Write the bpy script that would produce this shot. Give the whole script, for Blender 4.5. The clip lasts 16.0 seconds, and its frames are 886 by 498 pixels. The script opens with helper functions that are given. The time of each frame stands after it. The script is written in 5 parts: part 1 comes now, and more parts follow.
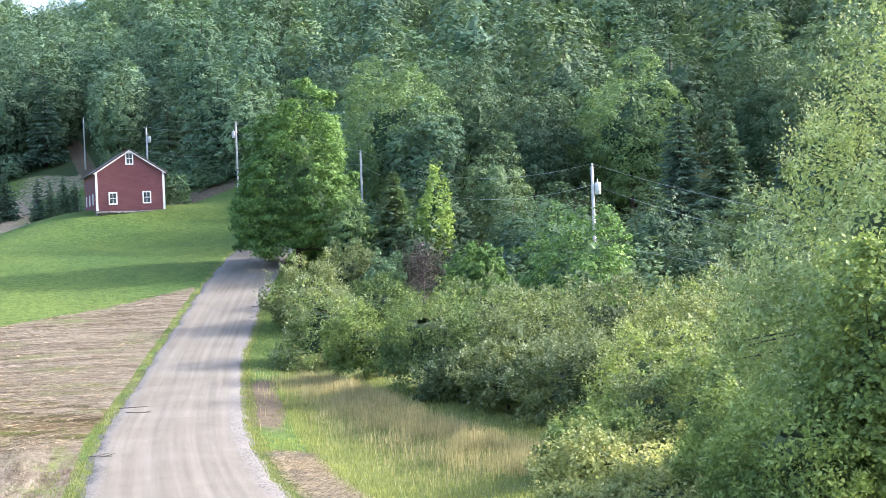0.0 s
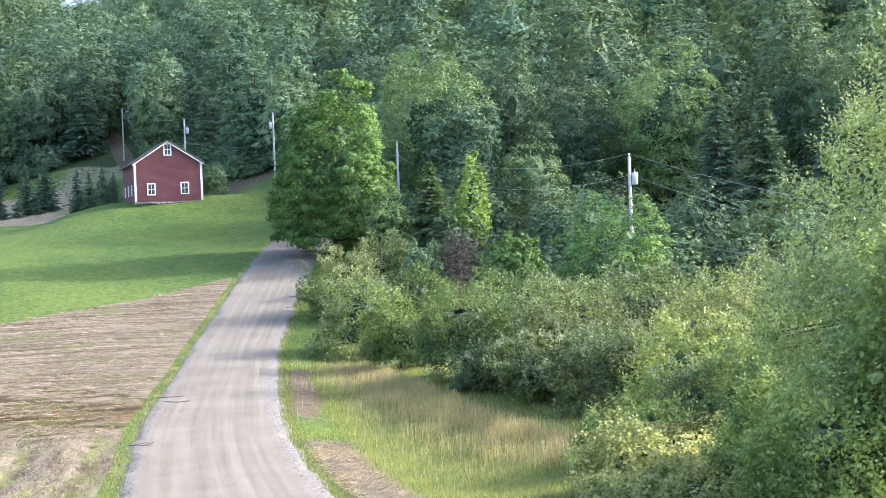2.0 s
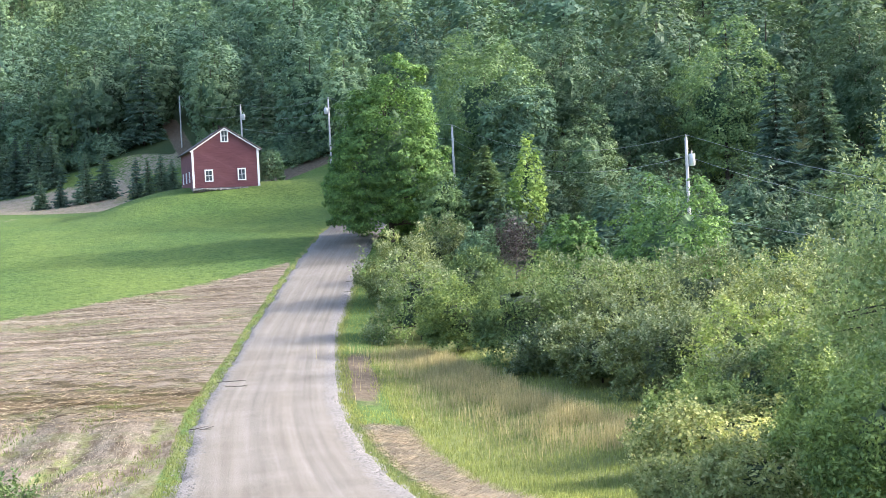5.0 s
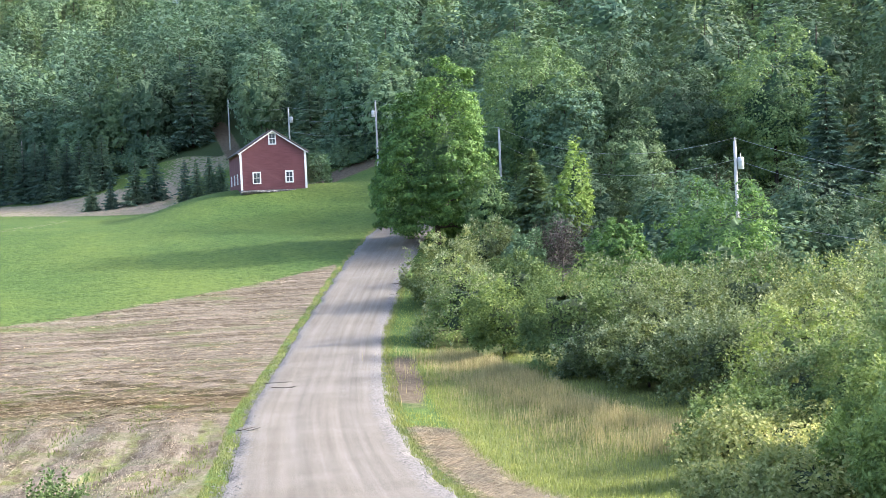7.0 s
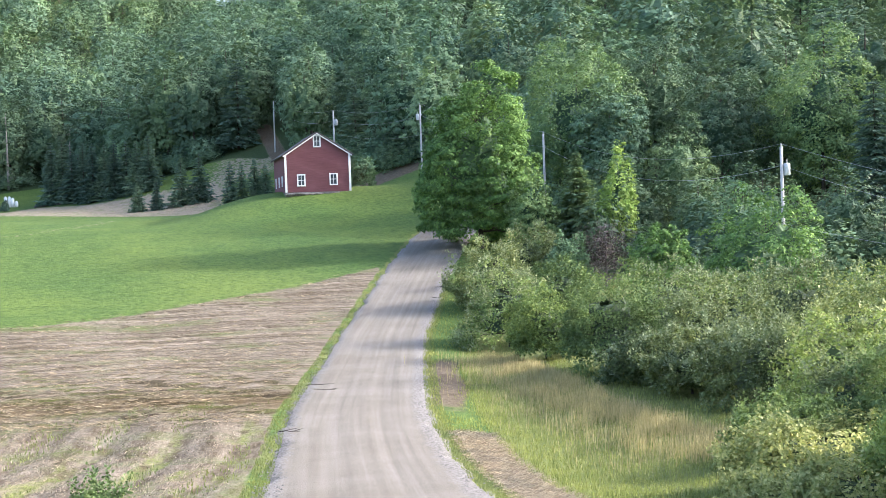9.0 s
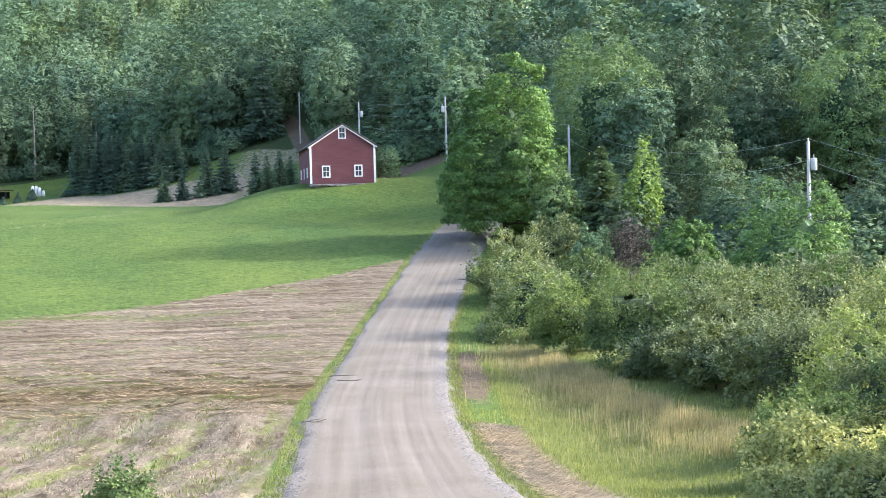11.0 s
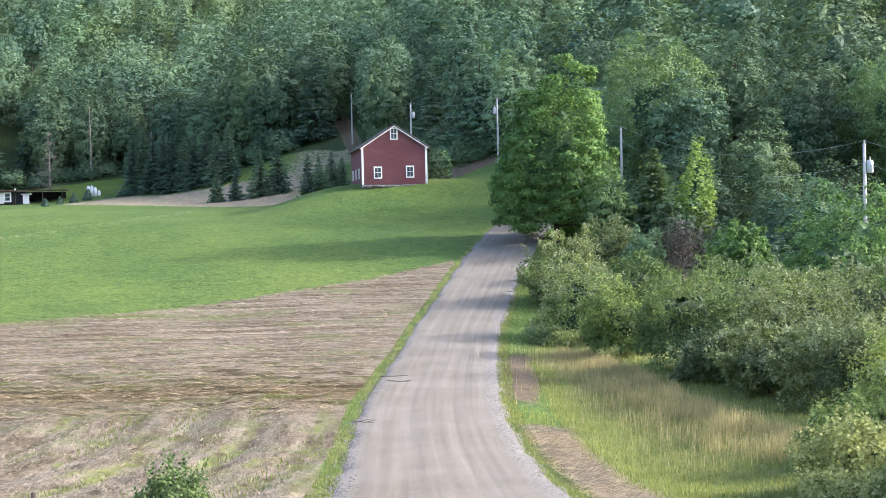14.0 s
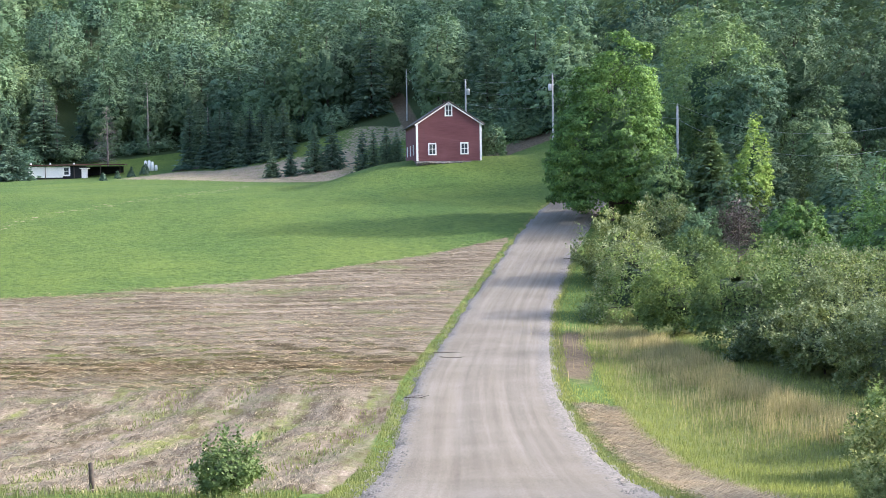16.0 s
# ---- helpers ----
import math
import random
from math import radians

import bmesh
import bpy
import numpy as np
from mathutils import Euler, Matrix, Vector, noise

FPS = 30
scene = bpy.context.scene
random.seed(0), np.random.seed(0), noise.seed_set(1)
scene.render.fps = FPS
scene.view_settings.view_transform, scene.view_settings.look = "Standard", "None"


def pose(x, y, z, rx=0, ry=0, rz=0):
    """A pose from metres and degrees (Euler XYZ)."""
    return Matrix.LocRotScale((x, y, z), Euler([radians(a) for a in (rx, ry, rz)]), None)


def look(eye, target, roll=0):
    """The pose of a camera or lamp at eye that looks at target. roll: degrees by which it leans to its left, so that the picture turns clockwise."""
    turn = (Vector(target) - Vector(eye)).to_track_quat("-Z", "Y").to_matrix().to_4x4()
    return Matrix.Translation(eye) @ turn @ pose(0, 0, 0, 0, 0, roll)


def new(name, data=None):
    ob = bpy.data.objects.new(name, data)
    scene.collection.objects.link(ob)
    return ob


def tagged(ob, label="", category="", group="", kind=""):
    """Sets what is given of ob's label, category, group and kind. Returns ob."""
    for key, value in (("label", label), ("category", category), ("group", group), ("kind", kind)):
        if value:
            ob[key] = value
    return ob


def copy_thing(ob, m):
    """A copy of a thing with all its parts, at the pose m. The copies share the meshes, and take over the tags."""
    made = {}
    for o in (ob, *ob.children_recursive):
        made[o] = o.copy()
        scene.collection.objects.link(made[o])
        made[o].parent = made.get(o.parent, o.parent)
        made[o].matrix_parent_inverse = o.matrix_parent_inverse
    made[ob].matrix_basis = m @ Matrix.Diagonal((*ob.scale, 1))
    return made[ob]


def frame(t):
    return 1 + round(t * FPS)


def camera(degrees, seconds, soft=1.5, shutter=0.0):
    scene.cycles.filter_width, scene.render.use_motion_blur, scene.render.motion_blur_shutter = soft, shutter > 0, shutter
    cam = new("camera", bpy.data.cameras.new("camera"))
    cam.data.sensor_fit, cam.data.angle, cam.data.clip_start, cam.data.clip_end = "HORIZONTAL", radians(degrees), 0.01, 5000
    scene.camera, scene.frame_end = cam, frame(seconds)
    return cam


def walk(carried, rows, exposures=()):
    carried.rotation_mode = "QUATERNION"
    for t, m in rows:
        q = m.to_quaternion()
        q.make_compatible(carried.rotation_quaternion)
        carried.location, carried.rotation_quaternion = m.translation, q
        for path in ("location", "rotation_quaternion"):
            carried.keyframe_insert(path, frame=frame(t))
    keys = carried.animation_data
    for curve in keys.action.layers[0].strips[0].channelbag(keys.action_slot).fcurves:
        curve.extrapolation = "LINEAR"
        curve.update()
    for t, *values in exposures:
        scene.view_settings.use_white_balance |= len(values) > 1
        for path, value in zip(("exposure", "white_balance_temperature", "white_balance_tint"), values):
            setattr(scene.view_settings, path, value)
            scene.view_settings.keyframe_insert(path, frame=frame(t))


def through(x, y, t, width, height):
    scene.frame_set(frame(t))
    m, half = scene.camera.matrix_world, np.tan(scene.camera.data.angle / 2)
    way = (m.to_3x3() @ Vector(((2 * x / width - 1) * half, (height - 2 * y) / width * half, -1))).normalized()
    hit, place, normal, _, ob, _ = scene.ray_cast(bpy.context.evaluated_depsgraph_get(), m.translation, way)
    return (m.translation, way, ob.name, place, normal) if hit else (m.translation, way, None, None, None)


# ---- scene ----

EYE = (0.0, 0.0, 8.0)
cam = camera(37.47, 16.0, soft=0.65)
walk(cam, [
    (0, pose(*EYE, 89.343, 0, -10.933) @ pose(0, 0, 0, 0, 0, -2.225)),
    (0.5, pose(*EYE, 89.206, 0, -10.547) @ pose(0, 0, 0, 0, 0, -2.007)),
    (1, pose(*EYE, 89.218, 0, -10.441) @ pose(0, 0, 0, 0, 0, -2.148)),
    (1.5, pose(*EYE, 89.158, 0, -10.282) @ pose(0, 0, 0, 0, 0, -2.275)),
    (2, pose(*EYE, 88.984, 0, -9.319) @ pose(0, 0, 0, 0, 0, -2.270)),
    (2.5, pose(*EYE, 88.901, 0, -9.077) @ pose(0, 0, 0, 0, 0, -2.398)),
    (3, pose(*EYE, 88.436, 0, -8.844) @ pose(0, 0, 0, 0, 0, -2.607)),
    (3.5, pose(*EYE, 88.317, 0, -8.700) @ pose(0, 0, 0, 0, 0, -2.823)),
    (6, pose(*EYE, 88.529, 0, -5.601) @ pose(0, 0, 0, 0, 0, -2.427)),
    (6.5, pose(*EYE, 88.643, 0, -5.358) @ pose(0, 0, 0, 0, 0, -2.337)),
    (7, pose(*EYE, 88.596, 0, -4.805) @ pose(0, 0, 0, 0, 0, -2.620)),
    (7.5, pose(*EYE, 88.639, 0, -3.738) @ pose(0, 0, 0, 0, 0, -2.753)),
    (8, pose(*EYE, 88.901, 0, -3.127) @ pose(0, 0, 0, 0, 0, -2.466)),
    (10.5, pose(*EYE, 88.575, 0, -2.782) @ pose(0, 0, 0, 0, 0, -1.609)),
    (11, pose(*EYE, 88.532, 0, -1.858) @ pose(0, 0, 0, 0, 0, -1.633)),
    (11.5, pose(*EYE, 88.530, 0, -1.700) @ pose(0, 0, 0, 0, 0, -1.925)),
    (12, pose(*EYE, 88.978, 0, -0.950) @ pose(0, 0, 0, 0, 0, -1.962)),
    (12.5, pose(*EYE, 89.072, 0, -0.273) @ pose(0, 0, 0, 0, 0, -1.928)),
    (13, pose(*EYE, 88.800, 0, -0.000) @ pose(0, 0, 0, 0, 0, -1.900)),
    (13.5, pose(*EYE, 88.681, 0, 0.130) @ pose(0, 0, 0, 0, 0, -1.705)),
    (14, pose(*EYE, 88.644, 0, 0.379) @ pose(0, 0, 0, 0, 0, -1.372)),
    (14.5, pose(*EYE, 88.453, 0, 1.020) @ pose(0, 0, 0, 0, 0, -1.080)),
    (15, pose(*EYE, 88.286, 0, 1.530) @ pose(0, 0, 0, 0, 0, -0.790)),
    (15.5, pose(*EYE, 87.908, 0, 1.687) @ pose(0, 0, 0, 0, 0, -0.783)),
    (16, pose(*EYE, 87.675, 0, 2.751) @ pose(0, 0, 0, 0, 0, -0.945)),
], exposures=[(0, 2.40, 5950, 15), (6, 2.28, 5950, 15), (12, 2.17, 5950, 15), (16, 2.04, 5950, 15)])

# ---- light ----
SUN_DIR = Vector((0.89, 0.07, 0.45)).normalized()
world = bpy.data.worlds.new("sky")
scene.world = world
world.use_nodes = True
_n, _l = world.node_tree.nodes, world.node_tree.links
_sky = _n.new("ShaderNodeTexSky")
_sky.sky_type = "NISHITA"
_sky.sun_disc = False
_sky.sun_elevation = math.asin(SUN_DIR.z)
_sky.sun_rotation = math.atan2(SUN_DIR.x, SUN_DIR.y)
_sky.altitude = 300
_sky.dust_density = 6.0
_sky.air_density = 1.0
_sky.ozone_density = 1.0
_l.new(_sky.outputs[0], _n["Background"].inputs[0])
_n["Background"].inputs[1].default_value = 0.15
sun_data = bpy.data.lights.new("sun", "SUN")
sun_data.energy = 1.5
sun_data.angle = radians(2.5)
sun_data.color = (1.0, 0.96, 0.89)
sun = new("sun", sun_data)
sun.matrix_world = look((60, -10, 80), Vector((60, -10, 80)) - SUN_DIR)


# ---- materials ----
def material(name, rough=0.8, spec=0.3, metal=0.0):
    m = bpy.data.materials.new(name)
    m.use_nodes = True
    b = m.node_tree.nodes["Principled BSDF"]
    b.inputs["Roughness"].default_value = rough
    b.inputs["Specular IOR Level"].default_value = spec
    b.inputs["Metallic"].default_value = metal
    return m, m.node_tree.nodes, m.node_tree.links, b


def node(nodes, kind, **inputs):
    n = nodes.new("ShaderNode" + kind)
    for k, v in inputs.items():
        n.inputs[k].default_value = v
    return n


def noise_of(nodes, links, scale, detail=4, vector=None, stretch=None, rough=0.55):
    t = node(nodes, "TexNoise", Scale=scale, Detail=detail, Roughness=rough)
    if vector is not None:
        if stretch:
            mp = node(nodes, "Mapping")
            mp.inputs["Scale"].default_value = stretch[0]
            mp.inputs["Rotation"].default_value = (0, 0, radians(stretch[1]))
            links.new(vector, mp.inputs[0])
            vector = mp.outputs[0]
        links.new(vector, t.inputs["Vector"])
    return t.outputs["Fac"]


def ramp(nodes, links, fac, stops):
    r = nodes.new("ShaderNodeValToRGB")
    e = r.color_ramp.elements
    while len(e) < len(stops):
        e.new(0.5)
    for el, (p, c) in zip(e, stops):
        el.position = p
        el.color = (*c, 1)
    links.new(fac, r.inputs[0])
    return r.outputs[0]


def mix(nodes, links, fac, a, b, blend="MIX"):
    m = nodes.new("ShaderNodeMix")
    m.data_type = "RGBA"
    m.blend_type = blend
    for sock, v in ((0, fac), (6, a), (7, b)):
        if isinstance(v, (int, float)):
            m.inputs[sock].default_value = v
        elif isinstance(v, tuple):
            m.inputs[sock].default_value = (*v, 1)
        else:
            links.new(v, m.inputs[sock])
    return m.outputs[2]


def bump(nodes, links, bsdf, fac, strength, dist):
    b = node(nodes, "Bump", Strength=strength, Distance=dist)
    links.new(fac, b.inputs["Height"])
    links.new(b.outputs[0], bsdf.inputs["Normal"])


def foliage(name, dark, light, tip=None, through=0.30, haze_blue=0.012, calm=0.0, patch=0.25, gloss=0.12, grain=3.5, depth=1.0):
    """Leaves: colour varies leaf by leaf, bough by bough and tree by tree; some light passes through."""
    m, n, l, b = material(name, 0.6, gloss)
    # lifted red and blue paint a veil of distance haze into the leaf colour
    dark, light, tip = (tuple(1.22 * v + d for v, d in zip(q, (0.008, 0.002, haze_blue))) if q else None for q in (dark, light, tip))
    dark, light = (tuple(p + 0.5 * calm * (q - p) for p, q in zip(a, z)) for a, z in ((dark, light), (light, dark)))
    geo = n.new("ShaderNodeNewGeometry")
    stops = [(0.0, dark), (0.72, light)]
    if tip:
        stops += [(0.80, light), (1.0, tuple(p + (0.5 - 0.3 * calm) * (q - p) for p, q in zip(light, tip)))]
    c = ramp(n, l, geo.outputs["Random Per Island"], stops)
    big = noise_of(n, l, patch, 2, geo.outputs["Position"])
    c = mix(n, l, 1.0, c, ramp(n, l, big, [(0.3, (1 - 0.22 * depth, 1 - 0.17 * depth, 1 - 0.16 * depth)), (0.7, (1 + 0.22 * depth, 1 + 0.18 * depth, 1 + 0.05 * depth))]), "MULTIPLY")
    bough = noise_of(n, l, grain * 0.4, 3, geo.outputs["Position"], rough=0.6)
    c = mix(n, l, 1.0, c, ramp(n, l, bough, [(0.36, (0.78, 0.82, 0.80)), (0.64, (1.22, 1.18, 1.12))]), "MULTIPLY")
    own = n.new("ShaderNodeObjectInfo")
    tone = n.new("ShaderNodeAttribute")
    tone.attribute_name = "tone"
    each = n.new("ShaderNodeMath")
    l.new(own.outputs["Random"], each.inputs[0])
    l.new(tone.outputs["Fac"], each.inputs[1])
    c = mix(n, l, 1.0, c, ramp(n, l, each.outputs[0], [(0.0, (0.70, 0.74, 0.78)), (0.5, (1.0, 1.0, 1.0)), (1.0, (1.30, 1.23, 1.04))]), "MULTIPLY")
    l.new(c, b.inputs["Base Color"])
    tr = n.new("ShaderNodeBsdfTranslucent")
    warm = mix(n, l, 1.0, c, (1.12, 1.12, 0.82), "MULTIPLY")
    l.new(warm, tr.inputs[0])
    ms = n.new("ShaderNodeMixShader")
    ms.inputs[0].default_value = through
    l.new(b.outputs[0], ms.inputs[1])
    l.new(tr.outputs[0], ms.inputs[2])
    l.new(ms.outputs[0], n["Material Output"].inputs[0])
    return m


def plain(name, colour, rough=0.7, var=0.15, scale=3.0, spec=0.3, metal=0.0, bumpy=0.0, stretch=None):
    """A surface of one colour with grain and larger stains."""
    m, n, l, b = material(name, rough, spec, metal)
    tc = n.new("ShaderNodeTexCoord")
    f1 = noise_of(n, l, scale, 5, tc.outputs["Object"], stretch)
    f2 = noise_of(n, l, scale * 0.17, 3, tc.outputs["Object"])
    a = tuple(max(0, v * (1 - var)) for v in colour)
    z = tuple(min(1, v * (1 + var)) for v in colour)
    c = ramp(n, l, f1, [(0.3, a), (0.7, z)])
    s = ramp(n, l, f2, [(0.35, (1 - var, 1 - var, 1 - var)), (0.65, (1, 1, 1))])
    l.new(mix(n, l, 1.0, c, s, "MULTIPLY"), b.inputs["Base Color"])
    if bumpy:
        bump(n, l, b, f1, 0.6, bumpy)
    return m


M_MAPLE = foliage("maple_leaves", (0.046, 0.104, 0.032), (0.090, 0.172, 0.052), (0.155, 0.26, 0.08))
# hillside leaves: extra blue in the colour stands for haze over distance
M_BROAD = foliage("hardwood_leaves", (0.058, 0.114, 0.070), (0.095, 0.168, 0.098), (0.15, 0.25, 0.155), patch=0.10, depth=1.5, haze_blue=0.024, calm=0.7, through=0.2)
M_ASPEN = foliage("poplar_leaves", (0.080, 0.146, 0.080), (0.125, 0.205, 0.108), (0.18, 0.26, 0.15), patch=0.12, haze_blue=0.026, calm=0.7, through=0.2)
M_DEEP = foliage("deep_leaves", (0.058, 0.102, 0.062), (0.092, 0.148, 0.084), (0.11, 0.185, 0.12), patch=0.10, depth=1.5, haze_blue=0.007, calm=0.7, through=0.2)
M_PALE = foliage("pale_hardwood_leaves", (0.110, 0.185, 0.074), (0.175, 0.260, 0.105), (0.25, 0.34, 0.15), patch=0.15)
M_LIGHT = foliage("light_hardwood_leaves", (0.096, 0.164, 0.094), (0.148, 0.230, 0.125), (0.20, 0.29, 0.16), patch=0.12, haze_blue=0.028, calm=0.7, through=0.2)
M_LIME = foliage("young_leaves", (0.20, 0.30, 0.065), (0.34, 0.46, 0.12), (0.44, 0.54, 0.18))
M_SPRUCE = foliage("spruce_needles", (0.056, 0.104, 0.070), (0.094, 0.154, 0.102), (0.13, 0.20, 0.135), through=0.12, haze_blue=0.022)
M_WILLOW = foliage("willow_leaves", (0.078, 0.108, 0.038), (0.138, 0.174, 0.065), (0.24, 0.28, 0.14), grain=7.0, patch=0.5, depth=1.3)
M_SHRUB = foliage("shrub_leaves", (0.098, 0.150, 0.050), (0.172, 0.235, 0.082), (0.25, 0.31, 0.15), grain=7.0, patch=0.5, depth=1.3)
M_ALDER = foliage("alder_leaves", (0.072, 0.118, 0.040), (0.128, 0.185, 0.064), (0.15, 0.20, 0.09), grain=8.0)
M_NEAR = foliage("sallow_leaves", (0.150, 0.208, 0.086), (0.250, 0.325, 0.150), (0.40, 0.46, 0.30), through=0.20, patch=0.5, grain=9.0)
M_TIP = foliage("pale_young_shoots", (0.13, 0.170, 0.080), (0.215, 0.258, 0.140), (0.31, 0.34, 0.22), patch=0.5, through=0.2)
M_CATKIN = foliage("silvery_sallow_shoots", (0.20, 0.25, 0.12), (0.34, 0.39, 0.22), (0.46, 0.49, 0.33), through=0.22)
M_CREAM = foliage("meadowsweet_heads", (0.15, 0.19, 0.065), (0.27, 0.29, 0.13), (0.42, 0.41, 0.23), grain=7.0)
# crown hearts: shade behind the outer leaves is put into these darker greens
M_UNDER = foliage("shaded_inner_leaves", (0.046, 0.092, 0.052), (0.068, 0.126, 0.072), (0.095, 0.16, 0.095), grain=5.0)
M_INNER = foliage("crown_inner_shade", (0.042, 0.064, 0.030), (0.064, 0.094, 0.044), (0.07, 0.09, 0.05), through=0.0, gloss=0.05, grain=2.5)
M_DEADNEEDLE = foliage("dead_twigs", (0.026, 0.026, 0.022), (0.048, 0.046, 0.040), through=0.05)
M_GRASS = foliage("rank_grass", (0.100, 0.130, 0.036), (0.178, 0.208, 0.068), (0.25, 0.285, 0.12), through=0.4, gloss=0.2)
M_DRYGRASS = foliage("dry_grass", (0.22, 0.20, 0.10), (0.36, 0.31, 0.17), (0.46, 0.40, 0.25), through=0.3, gloss=0.2)
M_STRAW = foliage("cut_straw", (0.085, 0.070, 0.048), (0.25, 0.213, 0.155), (0.42, 0.37, 0.29), through=0.15, gloss=0.2)
M_BARK = plain("bark", (0.085, 0.070, 0.058), 0.9, 0.35, 9.0, bumpy=0.02)
M_PALEBARK = plain("pale_bark", (0.36, 0.33, 0.30), 0.85, 0.35, 6.0)
M_POLE = plain("weathered_pole_wood", (0.50, 0.485, 0.46), 0.85, 0.22, 7.0, stretch=((4, 4, 0.4), 0))
M_WIRE = plain("aluminium_wire", (0.42, 0.43, 0.43), 0.5, 0.05, 2.0, 0.5)
M_STEEL = plain("grey_painted_steel", (0.55, 0.57, 0.58), 0.45, 0.08, 5.0, 0.5)
M_PORCELAIN = plain("glazed_insulator", (0.5, 0.47, 0.42), 0.25, 0.05, 4.0, 0.5)
M_WHITE = plain("white_trim_paint", (0.80, 0.79, 0.77), 0.55, 0.06, 4.0)
M_STONE = plain("field_stone", (0.20, 0.19, 0.175), 0.9, 0.4, 2.5, bumpy=0.03)
M_ROOF = plain("weathered_dark_roofing", (0.085, 0.072, 0.070), 0.7, 0.25, 3.0, stretch=((1, 1, 6), 0))
M_DARK = plain("dark_interior", (0.020, 0.022, 0.025), 0.9, 0.2, 2.0)


def board_red():
    m, n, l, b = material("red_clapboard", 0.75, 0.25)
    tc = n.new("ShaderNodeTexCoord")
    sep = n.new("ShaderNodeSeparateXYZ")
    l.new(tc.outputs["Object"], sep.inputs[0])
    mod = n.new("ShaderNodeMath")
    mod.operation = "FRACT"
    mul = n.new("ShaderNodeMath")
    mul.operation = "MULTIPLY"
    mul.inputs[1].default_value = 1 / 0.13
    l.new(sep.outputs[2], mul.inputs[0])
    l.new(mul.outputs[0], mod.inputs[0])
    streak = noise_of(n, l, 2.2, 5, tc.outputs["Object"], ((0.35, 0.35, 7), 0))
    c = ramp(n, l, streak, [(0.3, (0.150, 0.056, 0.064)), (0.7, (0.200, 0.080, 0.088))])
    wear = noise_of(n, l, 0.5, 4, tc.outputs["Object"])
    c = mix(n, l, ramp(n, l, wear, [(0.52, (0, 0, 0)), (0.75, (0.5, 0.5, 0.5))]), c, (0.225, 0.092, 0.098))
    l.new(c, b.inputs["Base Color"])
    bump(n, l, b, mod.outputs[0], 0.9, 0.02)
    return m


M_RED = board_red()


def glass():
    m, n, l, b = material("window_glass", 0.08, 0.6)
    tc = n.new("ShaderNodeTexCoord")
    f = noise_of(n, l, 1.5, 2, tc.outputs["Object"])
    l.new(ramp(n, l, f, [(0.4, (0.03, 0.04, 0.055)), (0.6, (0.07, 0.085, 0.10))]), b.inputs["Base Color"])
    return m


M_GLASS = glass()


